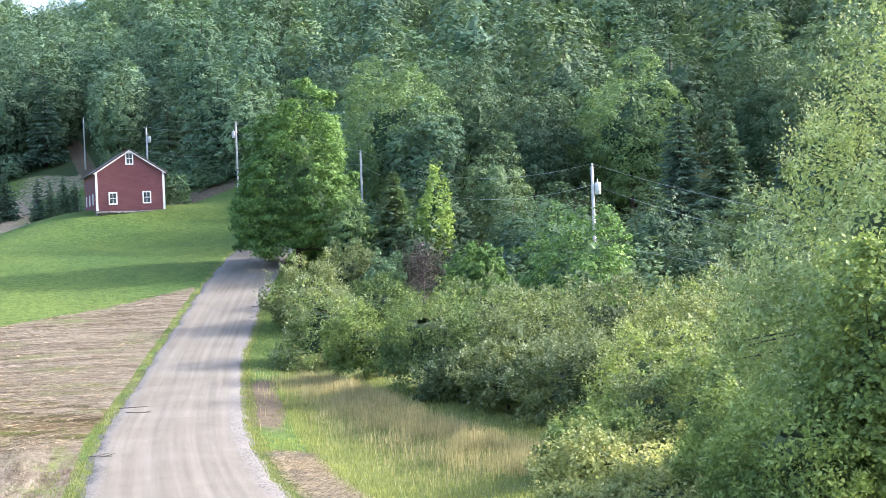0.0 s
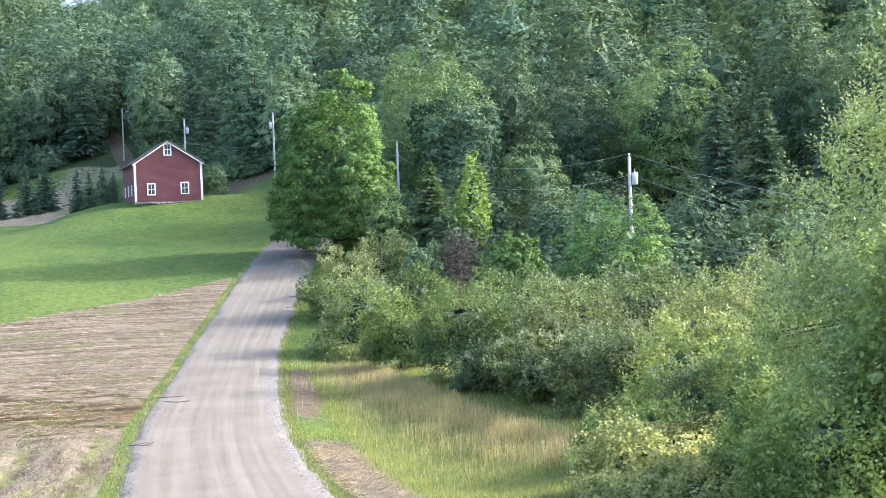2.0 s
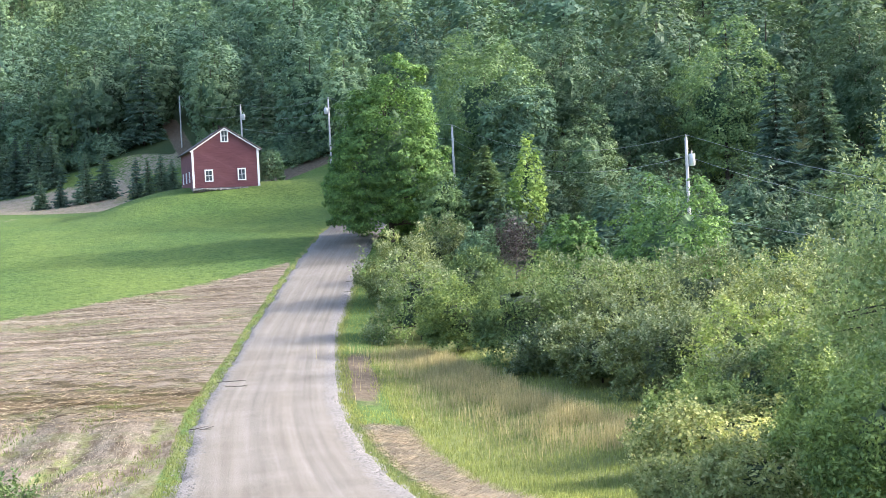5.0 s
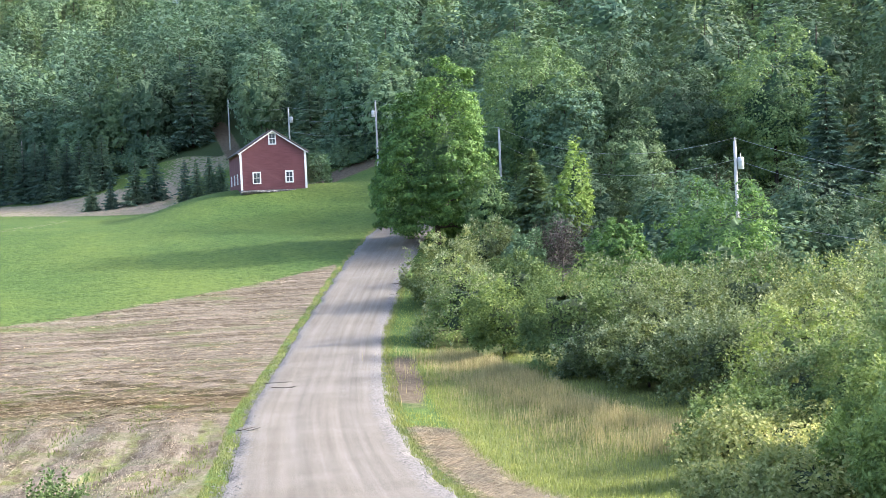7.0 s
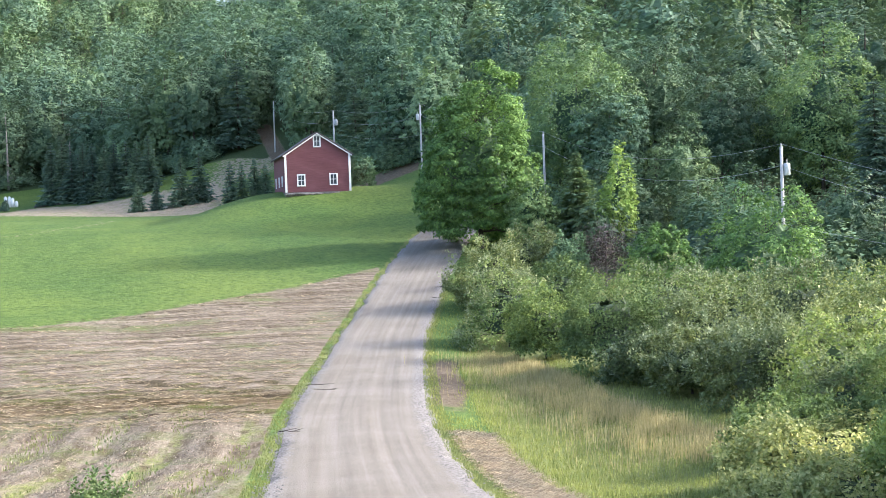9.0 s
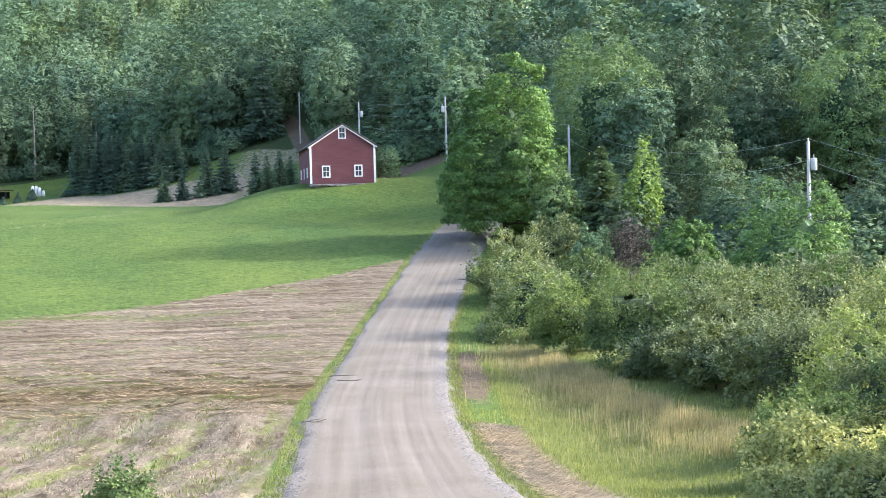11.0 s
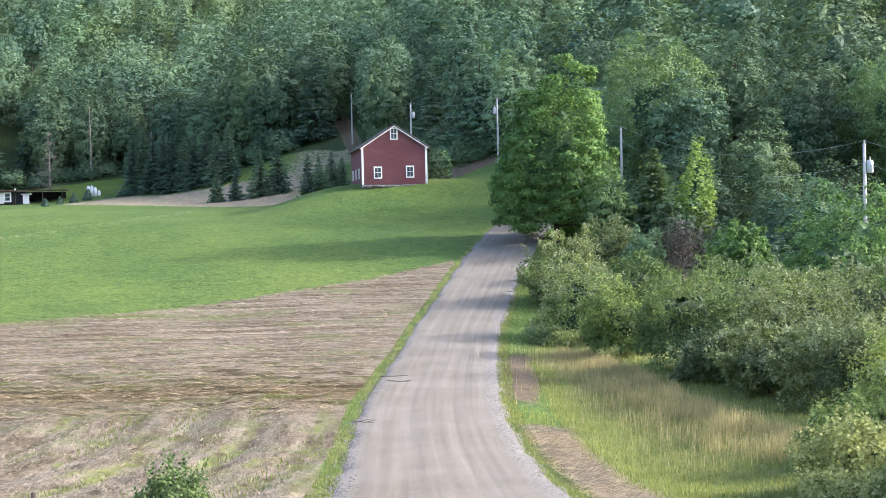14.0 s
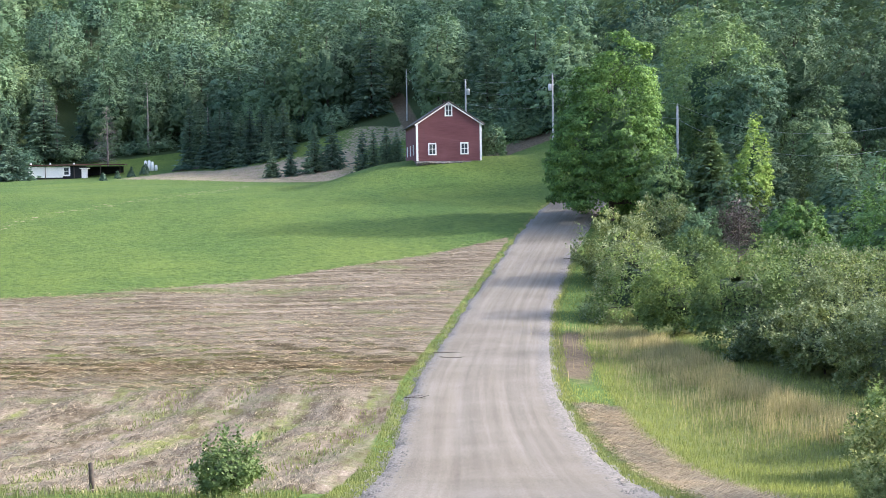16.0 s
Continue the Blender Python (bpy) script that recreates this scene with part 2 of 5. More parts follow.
def ground_material():
    m, n, l, b = material("field_and_lawn", 0.95, 0.15)
    geo = n.new("ShaderNodeNewGeometry")
    pos = geo.outputs["Position"]

    def weight(name, jitter, scale):
        a = n.new("ShaderNodeAttribute")
        a.attribute_name = name
        j = noise_of(n, l, scale, 4, pos)
        s = n.new("ShaderNodeMath")
        s.operation = "MULTIPLY_ADD"
        l.new(j, s.inputs[0])
        s.inputs[1].default_value = jitter
        l.new(a.outputs["Fac"], s.inputs[2])
        return ramp(n, l, s.outputs[0], [(0.5 + jitter / 2 - 0.12, (0, 0, 0)), (0.5 + jitter / 2 + 0.12, (1, 1, 1))])

    fine = noise_of(n, l, 9.0, 5, pos)
    mid = noise_of(n, l, 0.55, 4, pos)
    wide = noise_of(n, l, 0.06, 3, pos)
    # lawn
    c = ramp(n, l, fine, [(0.25, (0.048, 0.088, 0.020)), (0.75, (0.105, 0.165, 0.044))])
    c = mix(n, l, 1.0, c, ramp(n, l, wide, [(0.35, (0.78, 0.86, 0.85)), (0.65, (1.22, 1.10, 1.0))]), "MULTIPLY")
    c = mix(n, l, 1.0, c, ramp(n, l, mid, [(0.3, (0.88, 0.91, 0.88)), (0.7, (1.12, 1.09, 1.07))]), "MULTIPLY")
    tuft = noise_of(n, l, 2.4, 5, pos, rough=0.7)
    c = mix(n, l, 1.0, c, ramp(n, l, tuft, [(0.32, (0.58, 0.66, 0.60)), (0.68, (1.42, 1.32, 1.25))]), "MULTIPLY")
    # cut hay
    rows_far = noise_of(n, l, 1.0, 8, pos, ((0.13, 2.6, 1.0), 2), 0.74)
    sw = n.new("ShaderNodeAttribute")
    sw.attribute_name = "swath"
    rows_near = noise_of(n, l, 1.0, 6, sw.outputs["Vector"], ((1.3, 0.20, 1.0), 0), 0.76)
    near = n.new("ShaderNodeAttribute")
    near.attribute_name = "near_rows"
    rows = mix(n, l, near.outputs["Fac"], rows_far, rows_near)
    straw = ramp(n, l, rows, [(0.33, (0.046, 0.035, 0.020)), (0.43, (0.105, 0.084, 0.053)), (0.54, (0.185, 0.153, 0.110)), (0.68, (0.32, 0.275, 0.215))])
    straw = mix(n, l, 1.0, straw, ramp(n, l, fine, [(0.3, (0.72, 0.72, 0.72)), (0.7, (1.2, 1.2, 1.2))]), "MULTIPLY")
    green = noise_of(n, l, 0.35, 5, pos, ((0.35, 1.0, 1.0), 5), 0.6)
    straw = mix(n, l, ramp(n, l, green, [(0.52, (0, 0, 0)), (0.70, (0.75, 0.75, 0.75))]), straw, (0.10, 0.130, 0.035))
    regrown = noise_of(n, l, 1.0, 5, sw.outputs["Vector"], ((0.75, 0.16, 1.0), 0), 0.65)
    regrown = mix(n, l, near.outputs["Fac"], (0, 0, 0), ramp(n, l, regrown, [(0.53, (0, 0, 0)), (0.66, (0.85, 0.85, 0.85))]))
    straw = mix(n, l, regrown, straw, ramp(n, l, tuft, [(0.3, (0.085, 0.100, 0.026)), (0.7, (0.20, 0.225, 0.062))]))
    # gaps between rows: furrow shade painted in dark brown, with some green regrowth
    row_gap_shade = ramp(n, l, noise_of(n, l, 0.9, 4, pos, ((0.25, 1.0, 1.0), 0), 0.6), [(0.35, (0.105, 0.125, 0.032)), (0.55, (0.075, 0.062, 0.030)), (0.72, (0.050, 0.036, 0.020))])
    straw = mix(n, l, weight("bare", 0.8, 1.3), straw, mix(n, l, 1.0, row_gap_shade, ramp(n, l, fine, [(0.3, (0.6, 0.6, 0.6)), (0.7, (1.4, 1.4, 1.4))]), "MULTIPLY"))
    fur = n.new("ShaderNodeAttribute")
    fur.attribute_name = "furrow"
    straw = mix(n, l, fur.outputs["Fac"], straw, mix(n, l, 1.0, straw, (0.72, 0.64, 0.46), "MULTIPLY"))
    straw = mix(n, l, weight("bleach", 1.5, 0.8), straw, ramp(n, l, tuft, [(0.3, (0.12, 0.102, 0.076)), (0.7, (0.31, 0.27, 0.225))]))
    c = mix(n, l, weight("hay", 0.35, 0.8), c, straw)
    # rank grass of the verges
    rank = ramp(n, l, fine, [(0.25, (0.096, 0.117, 0.031)), (0.75, (0.186, 0.204, 0.064))])
    c = mix(n, l, weight("verge", 0.5, 1.4), c, rank)
    dry = ramp(n, l, tuft, [(0.3, (0.140, 0.115, 0.075)), (0.7, (0.345, 0.290, 0.205))])
    dry = mix(n, l, ramp(n, l, noise_of(n, l, 0.7, 5, pos, ((1.0, 0.5, 1.0), 0), 0.7), [(0.50, (0, 0, 0)), (0.66, (0.8, 0.8, 0.8))]), dry, (0.115, 0.150, 0.050))
    c = mix(n, l, weight("dry", 1.1, 1.6), c, dry)
    # bare earth, tracks and forest floor
    earth = ramp(n, l, tuft, [(0.28, (0.060, 0.045, 0.028)), (0.72, (0.170, 0.134, 0.088))])
    c = mix(n, l, weight("earth", 0.4, 1.2), c, earth)
    # forest floor, with the shade under the trees put into its dark green
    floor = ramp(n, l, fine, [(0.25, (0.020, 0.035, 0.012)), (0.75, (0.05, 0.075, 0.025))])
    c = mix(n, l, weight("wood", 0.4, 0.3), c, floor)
    l.new(c, b.inputs["Base Color"])
    bump(n, l, b, tuft, 1.0, 0.16)
    return m


def gravel_material():
    m, n, l, b = material("road_gravel", 0.95, 0.15)
    uv = n.new("ShaderNodeUVMap")
    geo = n.new("ShaderNodeNewGeometry")
    pos = geo.outputs["Position"]
    fine = noise_of(n, l, 22.0, 5, pos)
    tracks = noise_of(n, l, 1.0, 4, uv.outputs[0], ((2.6, 0.035, 1.0), 0), 0.6)
    blotch = noise_of(n, l, 0.25, 4, pos)
    c = ramp(n, l, tracks, [(0.3, (0.150, 0.135, 0.107)), (0.5, (0.182, 0.166, 0.134)), (0.7, (0.215, 0.199, 0.165))])
    c = mix(n, l, 1.0, c, ramp(n, l, fine, [(0.3, (0.74, 0.74, 0.74)), (0.7, (1.2, 1.2, 1.2))]), "MULTIPLY")
    c = mix(n, l, 1.0, c, ramp(n, l, blotch, [(0.35, (0.88, 0.86, 0.84)), (0.65, (1.08, 1.08, 1.1))]), "MULTIPLY")
    # loose grey stones towards the edges
    a = n.new("ShaderNodeAttribute")
    a.attribute_name = "edge"
    vor = node(n, "TexVoronoi", Scale=14.0)
    l.new(pos, vor.inputs["Vector"])
    stones = ramp(n, l, vor.outputs["Color"], [(0.2, (0.105, 0.098, 0.088)), (0.8, (0.25, 0.238, 0.218))])
    j = noise_of(n, l, 1.1, 4, pos)
    s = n.new("ShaderNodeMath")
    s.operation = "MULTIPLY_ADD"
    s.inputs[1].default_value = 0.6
    l.new(j, s.inputs[0])
    l.new(a.outputs["Fac"], s.inputs[2])
    c = mix(n, l, ramp(n, l, s.outputs[0], [(0.72, (0, 0, 0)), (1.05, (0.8, 0.8, 0.8))]), c, stones)
    l.new(c, b.inputs["Base Color"])
    bump(n, l, b, fine, 0.8, 0.03)
    return m


M_GROUND = ground_material()
M_GRAVEL = gravel_material()


# ---- mesh helpers ----
def raw_mesh(name, verts, faces, mats, index=None, smooth=False):
    """A mesh from arrays: verts (n, 3), faces (m, 3 or 4)."""
    verts, faces = np.asarray(verts, np.float32), np.asarray(faces, np.int32)
    me = bpy.data.meshes.new(name)
    k = faces.shape[1]
    me.vertices.add(len(verts))
    me.vertices.foreach_set("co", verts.ravel())
    me.loops.add(faces.size)
    me.loops.foreach_set("vertex_index", faces.ravel())
    me.polygons.add(len(faces))
    me.polygons.foreach_set("loop_start", np.arange(0, faces.size, k, dtype=np.int32))
    me.polygons.foreach_set("loop_total", np.full(len(faces), k, np.int32))
    for m in mats:
        me.materials.append(m)
    if index is not None:
        me.polygons.foreach_set("material_index", np.asarray(index, np.int32))
    if smooth:
        me.polygons.foreach_set("use_smooth", np.ones(len(faces), bool))
    me.update(calc_edges=True)
    return me


def leaves_mesh(name, quads, mats, index=None):
    q = np.asarray(quads, np.float32).reshape(-1, 3)
    return raw_mesh(name, q, np.arange(len(q), dtype=np.int32).reshape(-1, 4), mats, index)


def foliage_mesh(name, quads, blobs, mats, index=None, blob_index=None):
    """Leaves over solid boughs: quads and smooth triangles in one mesh."""
    q = np.asarray(quads, np.float32).reshape(-1, 3)
    bv, bf = blobs
    nq, nt = len(q) // 4, len(bf)
    me = bpy.data.meshes.new(name)
    me.vertices.add(len(q) + len(bv))
    me.vertices.foreach_set("co", np.concatenate([q, np.asarray(bv, np.float32)]).ravel())
    loops = np.concatenate([np.arange(len(q)), (bf + len(q)).ravel()]).astype(np.int32)
    me.loops.add(len(loops))
    me.loops.foreach_set("vertex_index", loops)
    me.polygons.add(nq + nt)
    me.polygons.foreach_set("loop_start", np.concatenate([np.arange(nq) * 4, nq * 4 + np.arange(nt) * 3]).astype(np.int32))
    me.polygons.foreach_set("loop_total", np.concatenate([np.full(nq, 4), np.full(nt, 3)]).astype(np.int32))
    me.polygons.foreach_set("use_smooth", np.zeros(nq + nt, bool))
    for m in mats:
        me.materials.append(m)
    if index is not None:
        me.polygons.foreach_set("material_index", np.concatenate([index, blob_index]).astype(np.int32))
    me.update(calc_edges=True)
    return me


def part(name, bm_or_mesh, mat, parent, label=""):
    """Links a bmesh or mesh as one object under its thing or part."""
    if isinstance(bm_or_mesh, bmesh.types.BMesh):
        me = bpy.data.meshes.new(name)
        bm_or_mesh.to_mesh(me)
        bm_or_mesh.free()
        if mat:
            me.materials.append(mat)
    else:
        me = bm_or_mesh
    ob = new(name, me)
    ob.parent = parent
    if label:
        tagged(ob, label)
    return ob


def thing(name, m, label, category, group="", kind=""):
    ob = new(name)
    ob.matrix_basis = m
    return tagged(ob, label, category, group, kind)


def add_box(bm, lo, hi, bevel=0.0):
    """A box between two corners, with its edges slightly broken."""
    c = [(a + b) / 2 for a, b in zip(lo, hi)]
    s = [abs(b - a) for a, b in zip(lo, hi)]
    r = bmesh.ops.create_cube(bm, size=1, matrix=Matrix.Translation(c) @ Matrix.Diagonal((*s, 1)))
    if bevel:
        edges = list({e for v in r["verts"] for e in v.link_edges})
        bmesh.ops.bevel(bm, geom=edges, offset=bevel, segments=1, affect="EDGES")
    return bm


def box(lo, hi, bevel=0.0):
    return add_box(bmesh.new(), lo, hi, bevel)


def tube_arrays(points, radii, sides=6):
    """A tapered tube along points."""
    p = np.asarray(points, float)
    r = np.asarray(radii, float)
    d = np.gradient(p, axis=0)
    d /= np.linalg.norm(d, axis=1)[:, None] + 1e-9
    ref = np.where(np.abs(d[:, 2:3]) > 0.9, np.array([[1.0, 0, 0]]), np.array([[0, 0, 1.0]]))
    a = np.cross(d, ref)
    a /= np.linalg.norm(a, axis=1)[:, None]
    b = np.cross(d, a)
    t = np.arange(sides) * 2 * math.pi / sides
    ring = np.cos(t)[None, :, None] * a[:, None] + np.sin(t)[None, :, None] * b[:, None]
    v = (p[:, None] + ring * r[:, None, None]).reshape(-1, 3)
    i = np.arange(len(p) - 1)[:, None] * sides
    k = np.arange(sides)[None]
    k2 = (k + 1) % sides
    f = np.stack([i + k, i + k2, i + k2 + sides, i + k + sides], -1).reshape(-1, 4)
    return v, f


def join_arrays(parts):
    vs, fs, o = [], [], 0
    for v, f in parts:
        vs.append(v)
        fs.append(f + o)
        o += len(v)
    return np.concatenate(vs), np.concatenate(fs)


def unit(v):
    return v / (np.linalg.norm(v, axis=-1, keepdims=True) + 1e-9)


def leaf_quads(rng, centre, normal, size, slim=0.55, bend=0.12):
    """One pointed leaf at every centre, facing along its normal."""
    n = len(centre)
    t = unit(np.cross(normal, rng.normal(size=(n, 3))))
    b = np.cross(normal, t)
    s = (size * rng.uniform(0.65, 1.35, n))[:, None]
    base, tip = centre - t * s * 0.5, centre + t * s * 0.5 - normal * s * bend
    side = b * s * slim * 0.5
    return np.stack([base, centre - side + normal * s * bend * 0.5, tip, centre + side + normal * s * bend * 0.5], 1)


def sprig_leaves(rng, roots, ways, length, count, size, slim=0.4):
    """Leafy shoots: leaves set alternately along each shoot."""
    out = []
    for j in range(count):
        q = (j + 0.6) / count
        side = unit(np.cross(ways, rng.normal(size=ways.shape)))
        p = roots + ways * (length * q)[:, None] + side * size * 0.4
        t = unit(ways * 0.9 + side * (1.1 - 0.6 * q))
        nrm = unit(np.cross(t, np.cross(np.array([0, 0, 1.0]), t)) + 0.35 * rng.normal(size=ways.shape) + np.array([0, 0, 0.4]))
        b = unit(np.cross(nrm, t))
        s = (size * rng.uniform(0.75, 1.25, len(p)) * (1.1 - 0.35 * q))[:, None]
        out.append(np.stack([p, p + t * s * 0.5 - b * s * slim * 0.5, p + t * s - nrm * s * 0.12, p + t * s * 0.5 + b * s * slim * 0.5], 1))
    return np.concatenate(out)


# --- ground shape ---
PROFILE_Y = np.array([-400, -60, 0, 14, 24, 34, 45, 60, 76, 88, 98, 110, 118, 126, 138, 150, 172, 200, 240, 280, 900.0])
PROFILE_Z = np.array([40, 14, 6.3, 4.1, 2.3, 0.8, 0.1, 0.0, -0.1, 0.1, 1.15, 2.75, 3.9, 5.1, 6.9, 8.3, 9.7, 10.5, 12.0, 12.6, 14.0])
ROAD_Y = np.array([-60, 0, 34, 46, 56, 70, 90, 98, 110, 120, 126, 136, 146, 160, 175, 190, 215.0])
ROAD_X = np.array([1.5, 0.6, -0.38, -0.9, -1.15, -0.75, 0.0, 1.05, 2.5, 4.0, 5.0, 6.8, 9.2, 12.6, 15.0, 15.5, 14.0])


def smooth_interp(v, xs, ys):
    """Interpolation along a profile, smoothed over a few metres."""
    v = np.asarray(v, float)
    return sum(w * np.interp(v + s, xs, ys) for s, w in ((-5, .12), (-2.5, .22), (0, .32), (2.5, .22), (5, .12)))


def soft(v, k):
    """A smooth ramp: zero below, v above."""
    return k * np.logaddexp(0, np.asarray(v, float) / k)


def road_x(y):
    return smooth_interp(y, ROAD_Y, ROAD_X)


def height(x, y):
    """Ground height of the valley, the lawn, the mound under the barn and the wooded hill."""
    x, y = np.asarray(x, float), np.asarray(y, float)
    z = smooth_interp(y, PROFILE_Y, PROFILE_Z)
    foot = np.interp(x, (-260, -92, -55, -30, -18, 7, 40, 100, 260), (290, 272, 256, 217, 203, 166, 150, 135, 120))
    hill = (0.27 + 0.12 * np.clip((-x - 62) / 50, 0, 1)) * soft(y - foot, 7)
    crest = 70 + 60 * (1 - np.exp(-(((x + 48) / 34) ** 2)))
    z = z + hill - soft(hill - crest, 5) + 0.05 * soft(x - 60, 10) * (x < 400)
    # mound that carries the barn
    z = z + 3.4 * np.exp(-(((x + 6) / 15) ** 4) - (((y - 164) / 11) ** 2) * (y < 164))* np.exp(-(((y - 164) / 16) ** 2) * (y > 164))
    # the yard behind the lawn lies a little higher
    z = z + 0.75 * np.exp(-(((x + 48) / 22) ** 4) - (((y - 245) / 32) ** 4))
    # low ground with the ditch beside the road
    d = x - road_x(y)
    z = z - 0.55 * np.exp(-((d - 7.5) / 3.0) ** 2) * np.clip((y - 20) / 20, 0, 1) * np.clip((110 - y) / 30, 0, 1)
    z = z + 0.06 * np.sin(x * 0.31 + y * 0.17) * np.clip(np.abs(d) / 6 - 0.7, 0, 1)
    return z


# ---- ground ----
def hay_edge(x):
    """Far edge of the mown hay strip, as y over x."""
    x = np.maximum(x, -44)
    return 119.3 + 1.17 * x + 0.0146 * x * x


def hay_mask(x, y):
    d = x - road_x(y)
    inside = np.clip((hay_edge(x) - y) / 1.2, -1, 1) * 0.5 + 0.5
    return inside * np.clip((-d - 3.3) / 0.3, 0, 1) * (y > 26 + 0.12 * (x + 6))


def wood_edge(x):
    """Where the woods begin, as y over x."""
    return np.interp(x, (-260, -110, -92, -70, -43, -36, -26, -16, -8, -2, 6, 14, 18, 30, 45, 70, 260), (266, 274, 280, 282, 256, 250, 245, 232, 212, 198, 188, 150, 122, 112, 104, 84, 60))


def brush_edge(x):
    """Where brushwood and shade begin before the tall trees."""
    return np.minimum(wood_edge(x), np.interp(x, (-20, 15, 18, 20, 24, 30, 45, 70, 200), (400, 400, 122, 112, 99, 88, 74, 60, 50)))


def build_ground():
    xs = np.unique(np.round(np.concatenate([np.linspace(-1500, -150, 28), np.linspace(-150, -46, 53), np.arange(-46, 30, 0.5), np.linspace(30, 120, 60), np.linspace(120, 1500, 28)]), 3))
    ys = np.unique(np.round(np.concatenate([np.linspace(-300, 0, 20), np.arange(0, 22, 1.0), np.arange(22, 128, 0.45), np.arange(128, 290, 1.2), np.linspace(290, 700, 60), np.linspace(700, 2500, 20)]), 3))
    X, Y = np.meshgrid(xs, ys)
    Z = height(X, Y)
    d = X - road_x(Y)
    hay = hay_mask(X, Y)
    near_rows = np.clip((58 - Y + 2.0 * np.sin(X * 0.4) + 1.2 * np.sin(X * 1.1 + 1)) / 7, 0, 1)
    rng = np.random.default_rng(4)
    # windrows and stubble
    wob = 0.6 * np.sin(X * 0.11 + 1.3) + 0.35 * np.sin(X * 0.31)
    far_rows = 0.06 * np.sin((Y + wob) * 2 * math.pi / 1.9) + 0.03 * np.sin((Y + 0.7 * wob) * 2 * math.pi / 0.93 + 1)
    across = X - 0.01 * Y + 0.35 * np.sin(Y * 0.25)
    close_rows = 0.09 * np.sin(across * 2 * math.pi / 2.6) + 0.03 * np.sin(across * 2 * math.pi / 0.8)
    rough = rng.normal(0, 0.03, X.shape)
    # lines between the raked rows, where furrow shade is painted as dark soil
    lane = Y + wob + 0.25 * np.sin(X * 0.9 + Y)
    thin = np.clip(np.sin(lane * 2 * math.pi / 1.9) * 0.9 + 0.5 * np.sin(lane * 2 * math.pi / 4.7 + 0.02 * X * Y) - 0.15, 0, 1)
    bare = 1.5 * thin * (1 - near_rows) * (0.28 + 0.72 * np.exp(-((Y - 63) / 10) ** 2)) + np.clip(-np.sin((across + 0.3 * np.sin(Y * 0.9)) * 2 * math.pi / 2.6) - 0.55, 0, 1) * near_rows * 1.3
    Z = Z + hay * (far_rows * (1 - near_rows) + close_rows * near_rows + rough)
    Z = Z + rng.normal(0, 0.02, X.shape) * (Y < 160) * (np.abs(d) > 3.3)
    # the road bed lies a little lower than the crowned gravel on it
    Z = Z - 0.14 * np.clip((3.45 - np.abs(d)) / 0.5, 0, 1) * (Y < 213)
    V = np.stack([X, Y, Z], -1).reshape(-1, 3)
    nx, ny = len(xs), len(ys)
    i = (np.arange(ny - 1)[:, None] * nx + np.arange(nx - 1)[None]).reshape(-1)
    F = np.stack([i, i + 1, i + 1 + nx, i + nx], 1)
    me = raw_mesh("ground", V, F, [M_GROUND], smooth=True)
    left = np.clip(1.2 - np.abs(-d - 3.12) / 0.30, 0, 1)
    right = np.clip(1.3 - np.abs(d - 3.2) / 0.4, 0, 1) * (Y < 112) + np.clip((d - 5.2) / 0.4, 0, 1) * (Y < 112)
    verge = left + right
    dry_far = np.clip(2.2 - np.abs(Y - 212 - 0.73 * (-X - 27)) / 10, 0, 1) * np.clip((-21 - X) / 8, 0, 1) * np.clip((X + 72) / 9, 0, 1)
    dry_bank = 0.46 * np.clip((Y - 219) / 8, 0, 1) * np.clip((X + 36) / 9, 0, 1) * np.clip((-6 - X) / 6, 0, 1)
    strip = np.clip(1.7 - np.abs(d - 4.45) / 0.62, 0, 1)
    cut_right = strip * np.clip((50 - Y) / 0.8, 0, 1)
    burnt = 0.95 * np.clip(1.8 - np.abs(d - 4.25 - 0.2 * np.sin(Y * 0.5)) / 0.72, 0, 1) * np.clip(1.7 - np.abs(Y - 67.5) / 9, 0, 1)
    track = np.clip(1.3 - np.abs(X + 16.8 + 0.16 * (Y - 235)) / 1.5, 0, 1) * np.clip((Y - 226) / 8, 0, 1) * np.clip((272 - Y) / 6, 0, 1)
    earth = track + 0.3 * dry_bank + np.clip(1.4 - np.hypot((X + 0) / 11, (Y - 189) / 5), 0, 1) + 1.0 * burnt
    trail = np.interp(Y, (130, 137, 145, 151, 170), (-51.2, -47.8, -44.1, -39.1, -35.1))
    trail = 0.31 * np.clip(1.3 - np.abs(X - trail) / 3.2, 0, 1) * (Y > 122) * (Y < 176)
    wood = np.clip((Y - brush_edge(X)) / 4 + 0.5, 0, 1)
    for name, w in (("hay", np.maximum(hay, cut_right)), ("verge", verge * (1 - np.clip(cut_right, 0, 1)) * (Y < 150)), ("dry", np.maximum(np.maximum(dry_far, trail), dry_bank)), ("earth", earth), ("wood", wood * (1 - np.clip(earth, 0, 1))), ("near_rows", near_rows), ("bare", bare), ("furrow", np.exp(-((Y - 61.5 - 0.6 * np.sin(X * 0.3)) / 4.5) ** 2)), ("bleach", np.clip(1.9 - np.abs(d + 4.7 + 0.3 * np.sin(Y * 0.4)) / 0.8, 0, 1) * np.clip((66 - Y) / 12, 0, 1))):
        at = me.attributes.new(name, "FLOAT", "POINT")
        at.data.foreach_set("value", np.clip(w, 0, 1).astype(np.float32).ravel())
    at = me.attributes.new("swath", "FLOAT_VECTOR", "POINT")
    at.data.foreach_set("vector", np.stack([across, Y, 0 * Y], -1).astype(np.float32).ravel())
    return tagged(new("ground", me), "green lawn, mown straw-coloured hay field and dark forest floor", "ground", kind="structure")


